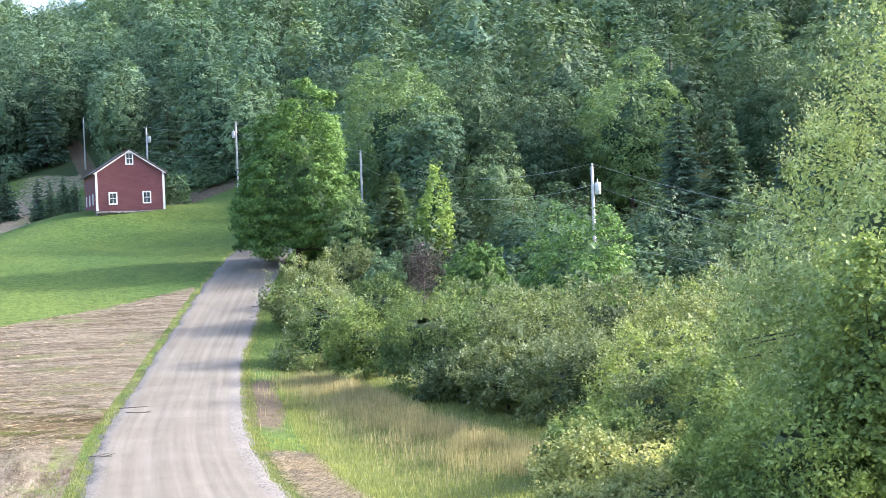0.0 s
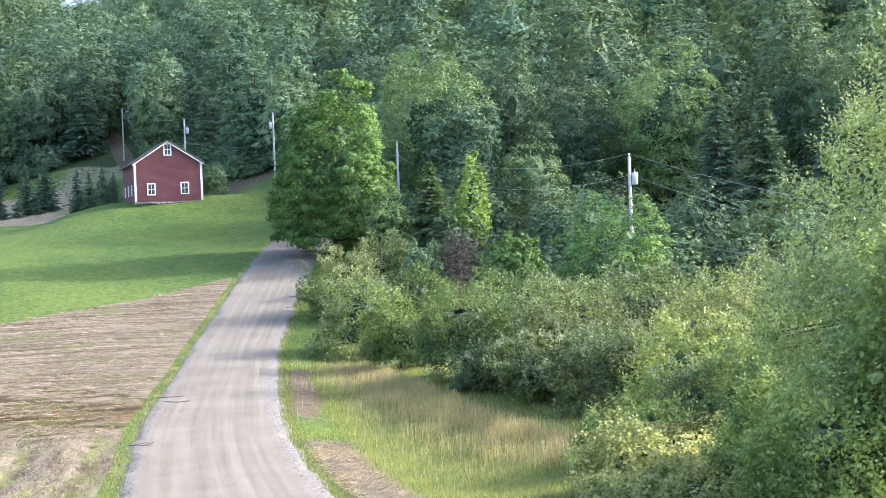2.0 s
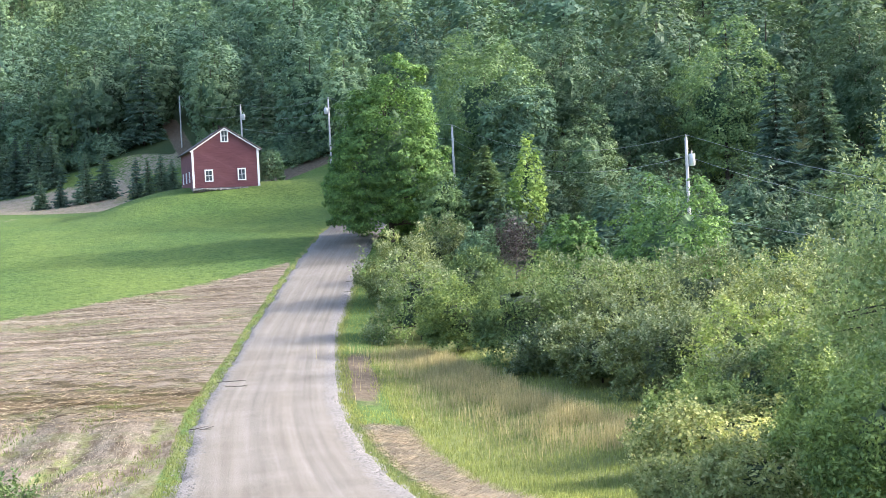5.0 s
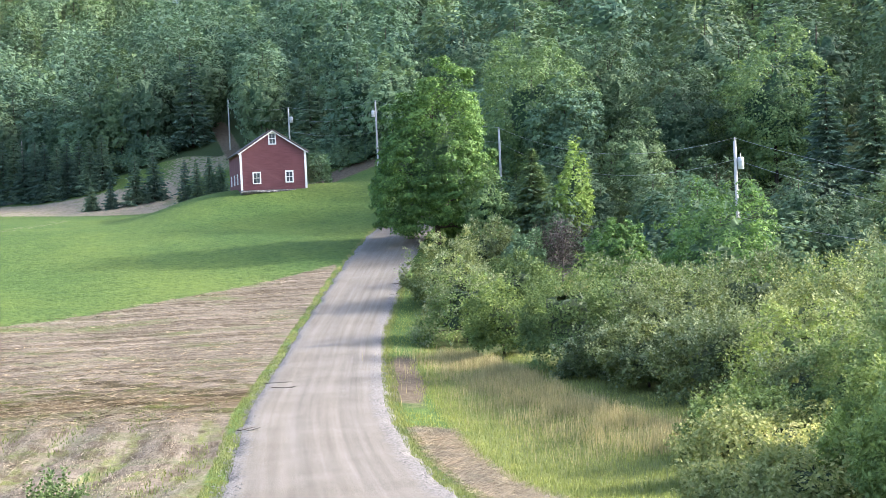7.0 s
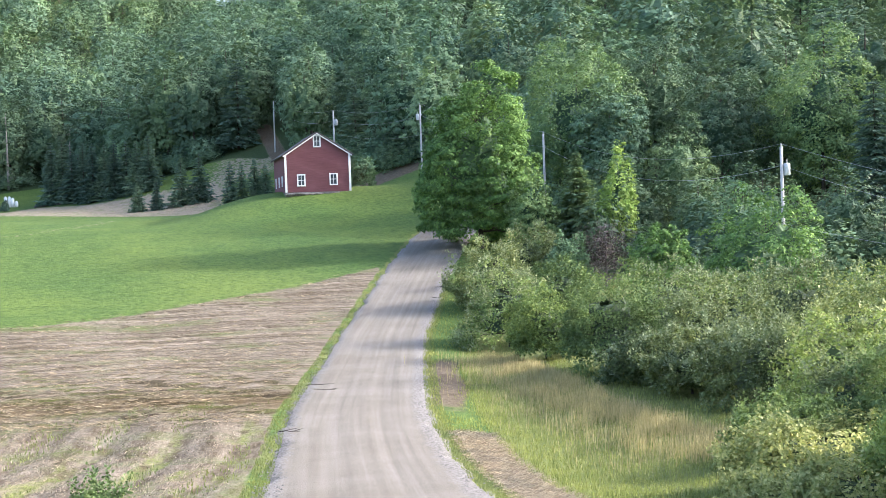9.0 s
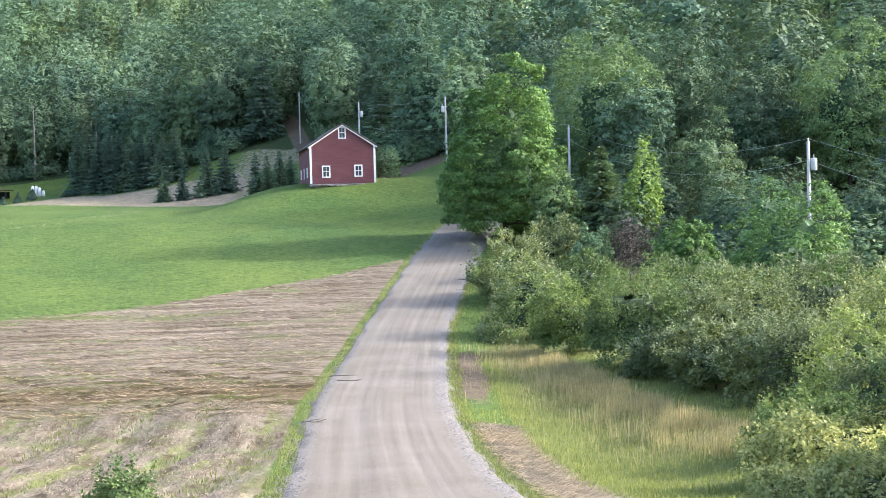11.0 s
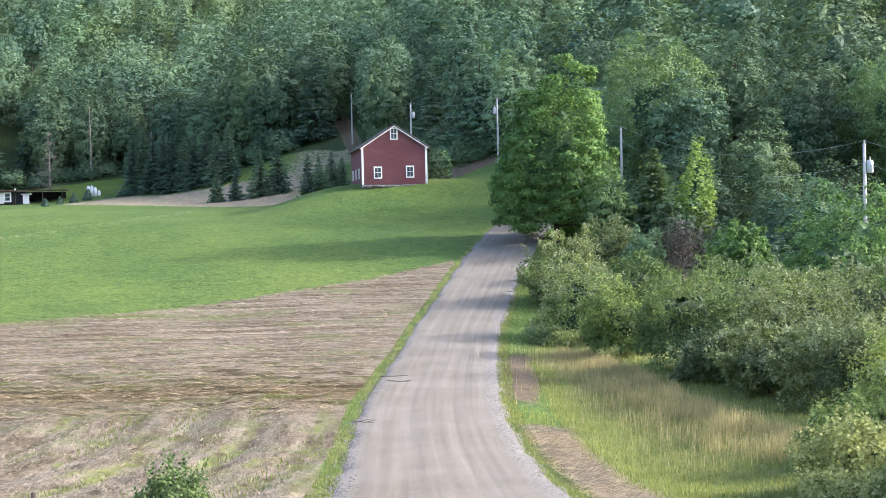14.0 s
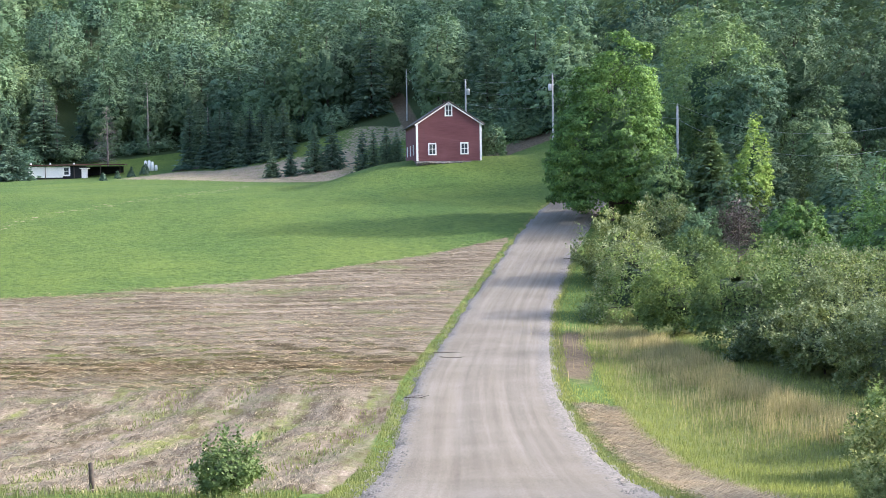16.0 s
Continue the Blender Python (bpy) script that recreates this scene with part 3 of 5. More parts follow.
def build_road():
    ys = np.arange(-55, 213, 0.5)
    us = np.linspace(-3.7, 3.7, 30)
    rng = np.random.default_rng(2)
    x0 = road_x(ys)
    dx = np.gradient(x0, ys)
    nx, ny = 1 / np.hypot(1, dx), -dx / np.hypot(1, dx)
    wob = 0.16 * np.sin(ys * 0.9) + 0.12 * np.sin(ys * 2.3 + 1) + 0.08 * rng.normal(size=len(ys))
    U = us[None] * np.ones((len(ys), 1))
    X = x0[:, None] + nx[:, None] * U
    Y = ys[:, None] + ny[:, None] * U
    edge = np.clip((np.abs(U) - 1.7) / 1.4, 0, 1)
    rut = -0.025 * (np.exp(-((U - 1.0) / 0.35) ** 2) + np.exp(-((U + 1.0) / 0.35) ** 2))
    Z = height(x0, ys)[:, None] + (height(X, Y) - height(x0, ys)[:, None]) * 0.6 + 0.06 - 0.035 * (U / 3) ** 2 + rut + rng.normal(0, 0.008, U.shape)
    reach = np.where(U < 0, 2.78 + 0.8 * wob[:, None], 3.0 + 0.8 * np.roll(wob, 7)[:, None])
    Z = Z - 0.30 * np.clip((np.abs(U) - reach) / 0.5, 0, 1.4)
    n, k = len(ys), len(us)
    i = (np.arange(n - 1)[:, None] * k + np.arange(k - 1)[None]).reshape(-1)
    F = np.stack([i, i + 1, i + 1 + k, i + k], 1)
    me = raw_mesh("road", np.stack([X, Y, Z], -1).reshape(-1, 3), F, [M_GRAVEL], smooth=True)
    uv = me.uv_layers.new(name="UVMap")
    vi = F.ravel()
    uv.data.foreach_set("uv", np.stack([U.reshape(-1)[vi], np.repeat(ys, k)[vi]], 1).astype(np.float32).ravel())
    at = me.attributes.new("edge", "FLOAT", "POINT")
    at.data.foreach_set("value", edge.astype(np.float32).ravel())
    return tagged(new("road", me), "pale grey gravel road with faint wheel tracks", "road", kind="structure")


build_ground()
build_road()


def base(x, y, sink=0.0):
    return (x, y, float(height(x, y)) - sink)


# ---- trees ----
def crown_tufts(rng, h, w, low, profile, count, size=0.10, inner=0.28, lobes=11, swell=0.34, skin=1000):
    """Places of the leafy bough ends of a crown: an uneven envelope with billows and hollows, and some boughs inside.
    Also places for single leaves between the tufts, and the heart of the crown, as triangles, coloured darker to paint
    its inner shade."""
    mid = np.array([0, 0, low + 0.45 * (h - low)])
    way = unit(rng.normal(size=(lobes, 3)) + np.array([0, 0, 0.35]))

    def envelope(s, a):
        r = profile(s) * w / 2
        p = np.stack([np.cos(a) * r, np.sin(a) * r, low + s * (h - low)], 1) - mid
        d = unit(p / np.array([w, w, h]))
        return p * (1 - 0.55 * swell + swell * np.exp(9 * (d @ way.T - 1)).max(1))[:, None]

    def spread(n):
        s = rng.random(n * 6)
        s = s[rng.random(n * 6) < 0.12 + 0.88 * profile(s)][:n]
        return envelope(s, rng.uniform(0, 6.283, len(s)))

    def outward(p):
        return unit((p - mid * np.array([1, 1, 0.75])) / np.array([1, 1, h / w]))

    p = spread(count)
    deep = rng.random(len(p)) < inner
    p = mid + p * np.where(deep, rng.uniform(0.6, 0.9, len(p)), rng.uniform(0.94, 1.03, len(p)))[:, None]
    p[:, 2] = np.maximum(p[:, 2], low)
    u = outward(p)
    f = spread(skin)
    f = mid + f * (1 - 0.30 * rng.random((len(f), 1)) ** 1.3)
    f[:, 2] = np.maximum(f[:, 2], low * rng.random(len(f)))
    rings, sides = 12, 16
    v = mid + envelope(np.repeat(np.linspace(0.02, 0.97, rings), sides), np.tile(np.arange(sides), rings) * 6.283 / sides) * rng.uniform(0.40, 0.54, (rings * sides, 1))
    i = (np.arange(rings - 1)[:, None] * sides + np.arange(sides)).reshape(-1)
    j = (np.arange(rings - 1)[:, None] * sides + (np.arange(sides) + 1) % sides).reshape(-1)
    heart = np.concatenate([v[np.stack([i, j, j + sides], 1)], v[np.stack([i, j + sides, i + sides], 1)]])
    return p, u, size * w * rng.uniform(0.65, 1.4, len(p)) * np.where(deep, 1.25, 1.0), (f, outward(f)), heart


def tuft_leaves(rng, p, u, rad, skin, per, flat=0.62, up=0.5, ragged=0.5, out=0.35):
    """Leaf places and directions in rounded tufts at the bough ends, and singly between them."""
    i = np.repeat(np.arange(len(p)), per)
    v = unit(rng.normal(size=(len(i), 3)) + 0.65 * u[i] + np.array([0, 0, 0.35]))
    c = p[i] + v * (rad[i] * rng.random(len(i)) ** 0.42)[:, None] * np.array([1, 1, flat])
    nrm = unit((1.15 - out) * v + out * u[i] + np.array([0, 0, up]) + ragged * rng.normal(size=c.shape))
    own = unit(skin[1] + np.array([0, 0, up]) + (ragged + 0.15) * rng.normal(size=skin[0].shape))
    return np.concatenate([c, skin[0]]), np.concatenate([nrm, own])


def leaf_tris(rng, centre, normal, size, slim=0.8):
    """One pointed three-cornered leaf spray at every centre."""
    n = len(centre)
    t = unit(np.cross(normal, rng.normal(size=(n, 3))))
    b = np.cross(normal, t)
    s = (size * rng.uniform(0.6, 1.4, n))[:, None]
    return np.stack([centre - t * s * 0.4 - b * s * slim * 0.5, centre - t * s * 0.25 + b * s * slim * 0.5, centre + t * s * 0.65 - normal * s * 0.12], 1)


def tris_mesh(name, tris, mats, index=None):
    q = np.asarray(tris, np.float32).reshape(-1, 3)
    return raw_mesh(name, q, np.arange(len(q), dtype=np.int32).reshape(-1, 3), mats, index)


def round_profile(s):
    return np.clip(np.sin(np.pi * np.clip(0.08 + 0.90 * s, 0, 1) ** 0.85), 0, 1) ** 0.62


def oval_profile(s):
    return np.clip(np.sin(np.pi * np.clip(0.10 + 0.88 * s, 0, 1)), 0, 1) ** 0.8


def maple_profile(s):
    return np.sqrt(np.clip(1 - np.clip(s, 0, 1) ** 2.9, 0, 1)) * (0.72 + 0.28 * np.clip(s / 0.18, 0, 1))


def cone_profile(s):
    return np.clip(1.05 - s, 0, 1) ** 0.85


def dome_profile(s):
    return np.sqrt(np.clip(1 - (np.clip(s, 0, 1) * 0.98) ** 2.4, 0, 1))


def sallow_profile(s):
    return (1 - np.clip(s, 0, 1) ** 1.6) ** 0.7 * (0.85 + 0.15 * np.clip(s / 0.15, 0, 1))


def trunk_arrays(rng, h, r, lean=0.02, sides=8):
    z = np.linspace(-0.4, h, 8)
    x = np.cumsum(rng.normal(0, lean * h / 8, 8))
    y = np.cumsum(rng.normal(0, lean * h / 8, 8))
    x, y = x - x[0], y - y[0]
    rad = r * (1 - 0.85 * np.linspace(0, 1, 8)) * np.where(z < 0.3, 1.35, 1)
    return np.stack([x, y, z], 1), rad


def limbs(rng, trunk, radii, targets, r):
    out = []
    for t in targets:
        k = int(np.clip(np.searchsorted(trunk[:, 2], t[2] * 0.72), 1, len(trunk) - 1))
        a = trunk[k]
        m = (a + t) / 2 + np.array([0, 0, 0.08 * np.linalg.norm(t - a)]) + rng.normal(0, 0.1, 3)
        rr = min(r, radii[k] * 0.6)
        out.append(tube_arrays([a, m, t], [rr, rr * 0.6, rr * 0.18], 5))
    return out


def broadleaf(name, seed, h, w, low, count, n, leaf, mat, profile=round_profile, bark=None, slim=0.75, label="", category="tree", m=None, limb_count=10, ragged=0.5, sprigs=0, sprig=0.5, size=0.10, inner=0.28, swell=0.34, flat=0.62, fine=False, shoots=None, lobes=11, skin=0.45):
    """A hardwood tree or bush: tapered trunk, limbs out to the boughs, and leafy tufts at their ends with shoots."""
    rng = np.random.default_rng(seed)
    ob = thing(name, m or pose(0, 0, 0), label, category)
    p, u, rad, cover, heart = crown_tufts(rng, h, w, low, profile, count, size, inner, lobes, swell, int(n * skin))
    tp, tr = trunk_arrays(rng, h * 0.8, max(0.05, h * 0.016))
    v, f = tube_arrays(tp, tr, 8)
    part("trunk", raw_mesh("trunk", v, f, [bark or M_BARK], smooth=True), None, ob)
    pick = p[rng.choice(len(p), min(limb_count, len(p)), replace=False)]
    for v, f in limbs(rng, tp, tr, pick, h * 0.007):
        part("limb", raw_mesh("limb", v, f, [bark or M_BARK], smooth=True), None, ob)
    per = max(8, int((1 - skin) * n / len(p)))
    c, nrm = tuft_leaves(rng, p, u, rad, cover, per, flat, ragged=ragged)
    if fine:
        leaves = leaf_tris(rng, c, nrm, leaf, slim)
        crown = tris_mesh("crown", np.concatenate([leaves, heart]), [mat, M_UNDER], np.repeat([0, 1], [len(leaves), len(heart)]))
    else:
        leaves = leaf_quads(rng, c, nrm, leaf, slim)
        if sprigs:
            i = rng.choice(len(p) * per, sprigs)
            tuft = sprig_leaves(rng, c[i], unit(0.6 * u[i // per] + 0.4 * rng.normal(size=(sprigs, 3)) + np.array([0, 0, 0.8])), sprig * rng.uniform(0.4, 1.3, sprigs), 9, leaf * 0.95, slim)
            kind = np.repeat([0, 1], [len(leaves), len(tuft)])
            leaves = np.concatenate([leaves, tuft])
        else:
            kind = np.zeros(len(leaves))
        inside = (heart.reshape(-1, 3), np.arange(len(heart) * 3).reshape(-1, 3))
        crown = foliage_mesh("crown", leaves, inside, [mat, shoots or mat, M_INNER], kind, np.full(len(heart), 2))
    part("crown", crown, None, ob)
    return ob


def conifer_tris(rng, h, w, low, whorls, arms, sprays=5, droop=0.25):
    """Needle sprays on drooping arms, tier over tier, narrowing to a spire."""
    out = []
    for i in range(whorls):
        s = (i + rng.uniform(0, 0.8)) / whorls
        z = low + s ** 0.95 * (h - low)
        reach = w / 2 * (1 - s) ** 0.85 * rng.uniform(0.8, 1.12) + 0.018 * h
        n = max(5, int(arms * (0.45 + 0.55 * (1 - s))))
        a = rng.uniform(0, 6.28) + np.arange(n) * 6.283 / n + rng.normal(0, 0.25, n)
        d = np.stack([np.cos(a), np.sin(a), np.zeros(n)], 1)
        side = np.stack([-np.sin(a), np.cos(a), np.zeros(n)], 1)
        ln = reach * rng.uniform(0.6, 1.18, n)
        for j in range(sprays):
            q = (j + rng.uniform(0.2, 0.9, n)) / sprays
            fall = -droop * q + 0.28 * np.clip(q - 0.55, 0, 1)
            p0 = d * (ln * q)[:, None]
            p0[:, 2] += z + fall * ln
            long = (ln * 0.36 * (1.1 - 0.55 * q))[:, None] + 0.02 * h
            for k, sg in enumerate((-1, 1, 0)):
                way = unit(d * rng.uniform(0.5, 1.0, (n, 1)) + side * sg * rng.uniform(0.6, 1.1, (n, 1)) + np.array([0, 0, 1.0]) * rng.uniform(-0.55, 0.12, (n, 1)))
                wide = unit(np.cross(way, side * (1 - abs(sg)) + np.array([0, 0, 1.0]) * abs(sg) + 0.5 * rng.normal(size=way.shape))) * long * 0.22
                tip = p0 + way * long * rng.uniform(0.7, 1.25, (n, 1))
                out.append(np.stack([p0 - wide, p0 + wide, tip], 1))
    return np.concatenate(out)


def conifer(name, seed, h, w, low, whorls, arms, mat=None, label="", category="tree", m=None, sprays=5):
    rng = np.random.default_rng(seed)
    ob = thing(name, m or pose(0, 0, 0), label, category)
    v, f = tube_arrays([[0, 0, -0.3], [0, 0, h * 0.5], [0, 0, h]], [h * 0.014 + 0.03, h * 0.009 + 0.02, 0.012], 7)
    part("trunk", raw_mesh("trunk", v, f, [M_BARK], smooth=True), None, ob)
    part("crown", tris_mesh("crown", conifer_tris(rng, h, w, low, whorls, arms, sprays), [mat or M_SPRUCE]), None, ob)
    return ob


# the maple beside the road
broadleaf("maple_tree", 11, 17.2, 10.5, -0.5, 440, 60000, 0.25, M_MAPLE, maple_profile, label="large green sugar maple with a full leafy crown beside the road", m=pose(*base(10.3, 127.6)), slim=0.85, limb_count=34, size=0.082, swell=0.55, flat=0.5, inner=0.25, lobes=22, skin=0.2, fine=True)

# single trees at the wood's edge: x, y, height, width
EDGE = [
    ("hardwood_tree", 21, 23.5, 148.1, 20.1, 13.5, M_PALE, round_profile, "tall hardwood with a broad light green crown"),
    ("poplar_tree", 22, 25.8, 140.8, 14.8, 8.4, M_ASPEN, oval_profile, "grey-green poplar with fine fluttering leaves"),
    ("hardwood_tree", 23, 39.2, 144.8, 16.8, 12.0, M_DEEP, round_profile, "dense dark green hardwood at the wood's edge"),
    ("hardwood_tree", 24, 35.0, 161.2, 18.5, 10.0, M_DEEP, round_profile, "tall dark green hardwood behind others"),
    ("hardwood_tree", 25, 48.8, 139.7, 18.8, 12.6, M_PALE, round_profile, "tall bright green hardwood with upright crown"),
    ("hardwood_tree", 26, 30.9, 131.4, 12.0, 7.6, M_DEEP, oval_profile, "slim dark green hardwood"),
    ("hardwood_tree", 27, 62.9, 136.2, 22.0, 10.5, M_DEEP, oval_profile, "very tall hardwood with a narrow crown"),
    ("hardwood_tree", 28, 66.0, 126.0, 22.0, 10.5, M_DEEP, oval_profile, "very tall dark hardwood"),
    ("hardwood_tree", 29, 14.8, 121.5, 7.7, 4.8, M_PALE, oval_profile, "small pale green tree under the maple"),
    ("young_tree", 30, 22.4, 118.9, 10.2, 3.4, M_LIME, oval_profile, "slender yellow-green young tree"),
    ("hardwood_tree", 31, 27.5, 90.9, 8.9, 9.4, M_MAPLE, dome_profile, "round-headed green tree below the wires"),
    ("hardwood_tree", 32, 21.4, 97.7, 6.3, 4.8, M_MAPLE, oval_profile, "small bushy green tree"),
]
for name, seed, x, y, h, w, mat, prof, label in EDGE:
    broadleaf(name, seed, h, w, 0.08 * h, 260 if h > 12 else 150, 21000 if h > 12 else 11000, 0.30 if h > 12 else 0.22, mat, prof, label=label, m=pose(*base(x, y)), slim=0.8, limb_count=16, size=0.08, swell=0.46, inner=0.2, lobes=16, ragged=0.42, skin=0.3, fine=True)
for seed, x, y, h, w, label in ((41, 19.1, 122.5, 9.6, 6.4, "dark green fir with dense boughs"), (42, 46.6, 119.2, 15.6, 7.0, "tall black-green spruce with drooping boughs"), (43, 51.5, 119.7, 15.4, 7.2, "tall black-green spruce beside its twin"), (44, 56.5, 116.0, 14.0, 7.0, "broad black-green spruce with heavy boughs")):
    conifer("spruce_tree", seed, h, w, 0.6, 40, 13, mat=M_DEEP if seed == 41 else None, label=label, m=pose(*base(x, y)))


# the far woods on the hill
def wood_tree(kind, seed, h, w, mat, label):
    """One forest tree, trunk and crown, to be copied over the hillside."""
    rng = np.random.default_rng(seed)
    ob = thing("spruce_tree" if kind is None else "hardwood_tree", pose(0, 0, -500), label, "tree", "hillside forest")
    v, f = tube_arrays([(0, 0, -0.4), (0.2, 0, h * 0.45), (0, 0.2, h * 0.9)], [h * 0.014, h * 0.009, 0.03], 6)
    part("trunk", raw_mesh("trunk", v, f, [M_BARK], smooth=True), None, ob)
    if kind is None:
        tris = conifer_tris(rng, h, w, 0.05 * h, 28, 11, 4)
    else:
        p, u, rad, skin, heart = crown_tufts(rng, h, w, 0.05 * h, kind, 170, 0.070, 0.08, 15, 0.6, 1900)
        c, nrm = tuft_leaves(rng, p, u, rad, skin, 19, 0.7, 0.4, 0.28, 0.75)
        tris = leaf_tris(rng, c, nrm, 0.47, 0.85)
    if kind is None:
        heart = tris[:0]
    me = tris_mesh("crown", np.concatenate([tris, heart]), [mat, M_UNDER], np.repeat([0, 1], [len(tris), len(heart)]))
    return ob, part("crown", me, None, ob).data


MARGIN = [(t[2], t[3], t[5]) for t in EDGE] + [(19.1, 122.5, 6.4), (46.6, 119.2, 7.0), (51.5, 119.7, 7.2), (56.5, 116.0, 7.0), (18.5, 140.8, 2.0)]


def margin_line(x):
    """Distance before which only single trees and brush stand at the wood's edge."""
    return np.interp(x, (3, 14, 24, 36, 50, 62, 80, 95), (150, 156, 160, 164, 152, 142, 132, 118))


def far_woods():
    rng = np.random.default_rng(77)
    H = 18.0
    kinds = []
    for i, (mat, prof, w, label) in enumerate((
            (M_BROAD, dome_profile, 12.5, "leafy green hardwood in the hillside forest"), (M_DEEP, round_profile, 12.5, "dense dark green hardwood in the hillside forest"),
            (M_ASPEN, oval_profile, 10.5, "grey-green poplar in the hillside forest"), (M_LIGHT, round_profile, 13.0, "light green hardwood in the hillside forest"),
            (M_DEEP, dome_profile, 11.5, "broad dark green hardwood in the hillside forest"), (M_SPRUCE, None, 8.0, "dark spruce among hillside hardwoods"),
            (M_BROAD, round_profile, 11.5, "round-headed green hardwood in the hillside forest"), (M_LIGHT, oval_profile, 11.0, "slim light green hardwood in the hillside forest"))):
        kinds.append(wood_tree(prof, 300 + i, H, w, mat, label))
    rest, index, tones = [], [], []
    used = [0]

    def add_tree(k, x, y, h, wide, a, lone):
        if lone:
            copy_thing(kinds[k][0], pose(*base(x, y, 0.3), 0, 0, math.degrees(a)) @ Matrix.Diagonal((wide, wide, h / H, 1)))
            used[0] += 1
            return
        me = kinds[k][1]
        co = np.empty(len(me.vertices) * 3, np.float32)
        me.vertices.foreach_get("co", co)
        t = co.reshape(-1, 3, 3)
        t = t[t[:, 0, 2] > 0.35 * H] if h > 8 else t
        skip, grow = (2, 1.32) if h > 8 else (5, 1.8)
        t = t[::skip]
        t = t.mean(1, keepdims=True) + (t - t.mean(1, keepdims=True)) * grow
        ca, sa = math.cos(a), math.sin(a)
        z = float(height(x, y)) - (0.3 if h > 8 else 0.14 * h)
        rest.append(np.stack([(t[..., 0] * ca - t[..., 1] * sa) * wide + x, (t[..., 0] * sa + t[..., 1] * ca) * wide + y, t[..., 2] * h / H + z], -1))
        index.append(np.full(len(t), k))
        tones.append(np.full(len(t) * 3, rng.uniform(-0.5, 0.5)))

    stems = []
    pts = []
    tries = 0
    row = list(np.arange(-125, 12, 7.6))
    fill = [(21.1, 278), (21.4, 298), (16, 286), (-3.6, 302), (49.5, 316), (44, 322), (-128, 338), (-122, 345)]
    while len(pts) < 470 and tries < 60000:
        tries += 1
        d = rng.uniform(0, 1) ** 0.8
        az = radians(rng.uniform(-24, 32))
        r = 120 + d * 440
        x, y = math.sin(az) * r, math.cos(az) * r
        if row:
            x = row.pop() + rng.uniform(-1, 1)
            y = float(wood_edge(x)) + rng.uniform(7.2, 10)
        elif fill:
            x, y = fill.pop()
        edge = float(wood_edge(x)) + 7
        if y < edge or y > edge + 270 or (abs(x + 16.8 + 0.16 * (y - 235)) < 3.0 and y < 262) or (abs(x - float(road_x(y))) < 5.5 and y < 200):
            continue
        gap = 7.4 if y < edge + 12 else 10.2 if y < edge + 60 else 11.2
        if any((x - px) ** 2 + (y - py) ** 2 < 49 for px, py in ((6.9, 180), (-5.8, 196), (18.5, 137.5), (5.5, 184), (-17.7, 239), (-18.5, 247), (-17.5, 232))):
            continue
        if any(math.hypot(x - t[0], y - t[1]) < 0.5 * t[2] + 3.5 for t in MARGIN):
            continue
        if 3 < x < 95 and y < margin_line(x):
            continue
        if any((x - a) ** 2 + (y - b) ** 2 < gap * gap for a, b in pts):
            continue
        pts.append((x, y))
        front = y < edge + 30
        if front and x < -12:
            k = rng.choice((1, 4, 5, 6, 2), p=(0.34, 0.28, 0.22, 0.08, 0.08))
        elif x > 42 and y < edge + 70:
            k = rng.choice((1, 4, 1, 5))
        # upper slope takes the lighter, bluer leaves, so its haze is painted by leaf colour
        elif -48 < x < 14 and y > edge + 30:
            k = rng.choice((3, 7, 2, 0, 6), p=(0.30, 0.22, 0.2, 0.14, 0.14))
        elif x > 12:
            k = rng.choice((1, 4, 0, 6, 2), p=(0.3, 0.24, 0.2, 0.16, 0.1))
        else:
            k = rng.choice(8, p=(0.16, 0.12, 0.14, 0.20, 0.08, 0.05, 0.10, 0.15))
        h = rng.uniform(14.5, 22) * (0.8 if front and x > -20 else 1.0)
        lone = y < edge + 75 and used[0] < 280
        add_tree(k, x, y, h, h / H * rng.uniform(0.92, 1.16), rng.uniform(0, 6.28), lone)
        if not lone:
            g = base(x, y, 0.3)
            stems.append(tube_arrays([g, (x + rng.normal(0, 0.3), y, g[2] + h * 0.75)], [0.17, 0.06], 5))
    # half-grown trees under the single ones at the margin
    for i in range(90):
        x = rng.uniform(24, 74)
        y = float(brush_edge(x)) + rng.uniform(14, 36)
        if y > margin_line(x) or any(math.hypot(x - t[0], y - t[1]) < 0.35 * t[2] + 2.0 for t in MARGIN) or any((x - a) ** 2 + (y - b) ** 2 < 22 for a, b in pts):
            continue
        pts.append((x, y))
        add_tree((1, 4, 6, 1)[i % 4], x, y, rng.uniform(6.5, 9.5), rng.uniform(0.42, 0.58), rng.uniform(0, 6.28), True)
    # bushes and saplings along the wood's edge
    for i in range(330):
        az = radians(rng.uniform(-24, 32))
        x = math.tan(az) * rng.uniform(70, 290)
        y = float(brush_edge(x)) + rng.uniform(0.5, 9 if x < 16 else 26)
        if y < 62 or (-30 < x < -9 and y < 264) or (x > 20 and y < 96 and x < 36) or abs(x + 16.8 + 0.16 * (y - 235)) < 2.6 or abs(x - float(road_x(y))) < 5.5 or (abs(x - 6.9) < 4.5 and y < 190):
            continue
        add_tree((0, 3, 1, 6)[i % 4] if x < 14 else (1, 4, 6)[i % 3], x, y, rng.uniform(2.5, 6.0 if x < 16 else 8.0), rng.uniform(0.3, 0.5), rng.uniform(0, 6.28), False)
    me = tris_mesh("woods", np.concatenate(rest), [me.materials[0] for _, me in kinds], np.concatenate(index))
    at = me.attributes.new("tone", "FLOAT", "POINT")
    at.data.foreach_set("value", np.concatenate(tones).astype(np.float32))
    tagged(new("far_woods", me), "dense mixed hardwood and conifer forest on the hillside", "forest", kind="stuff")
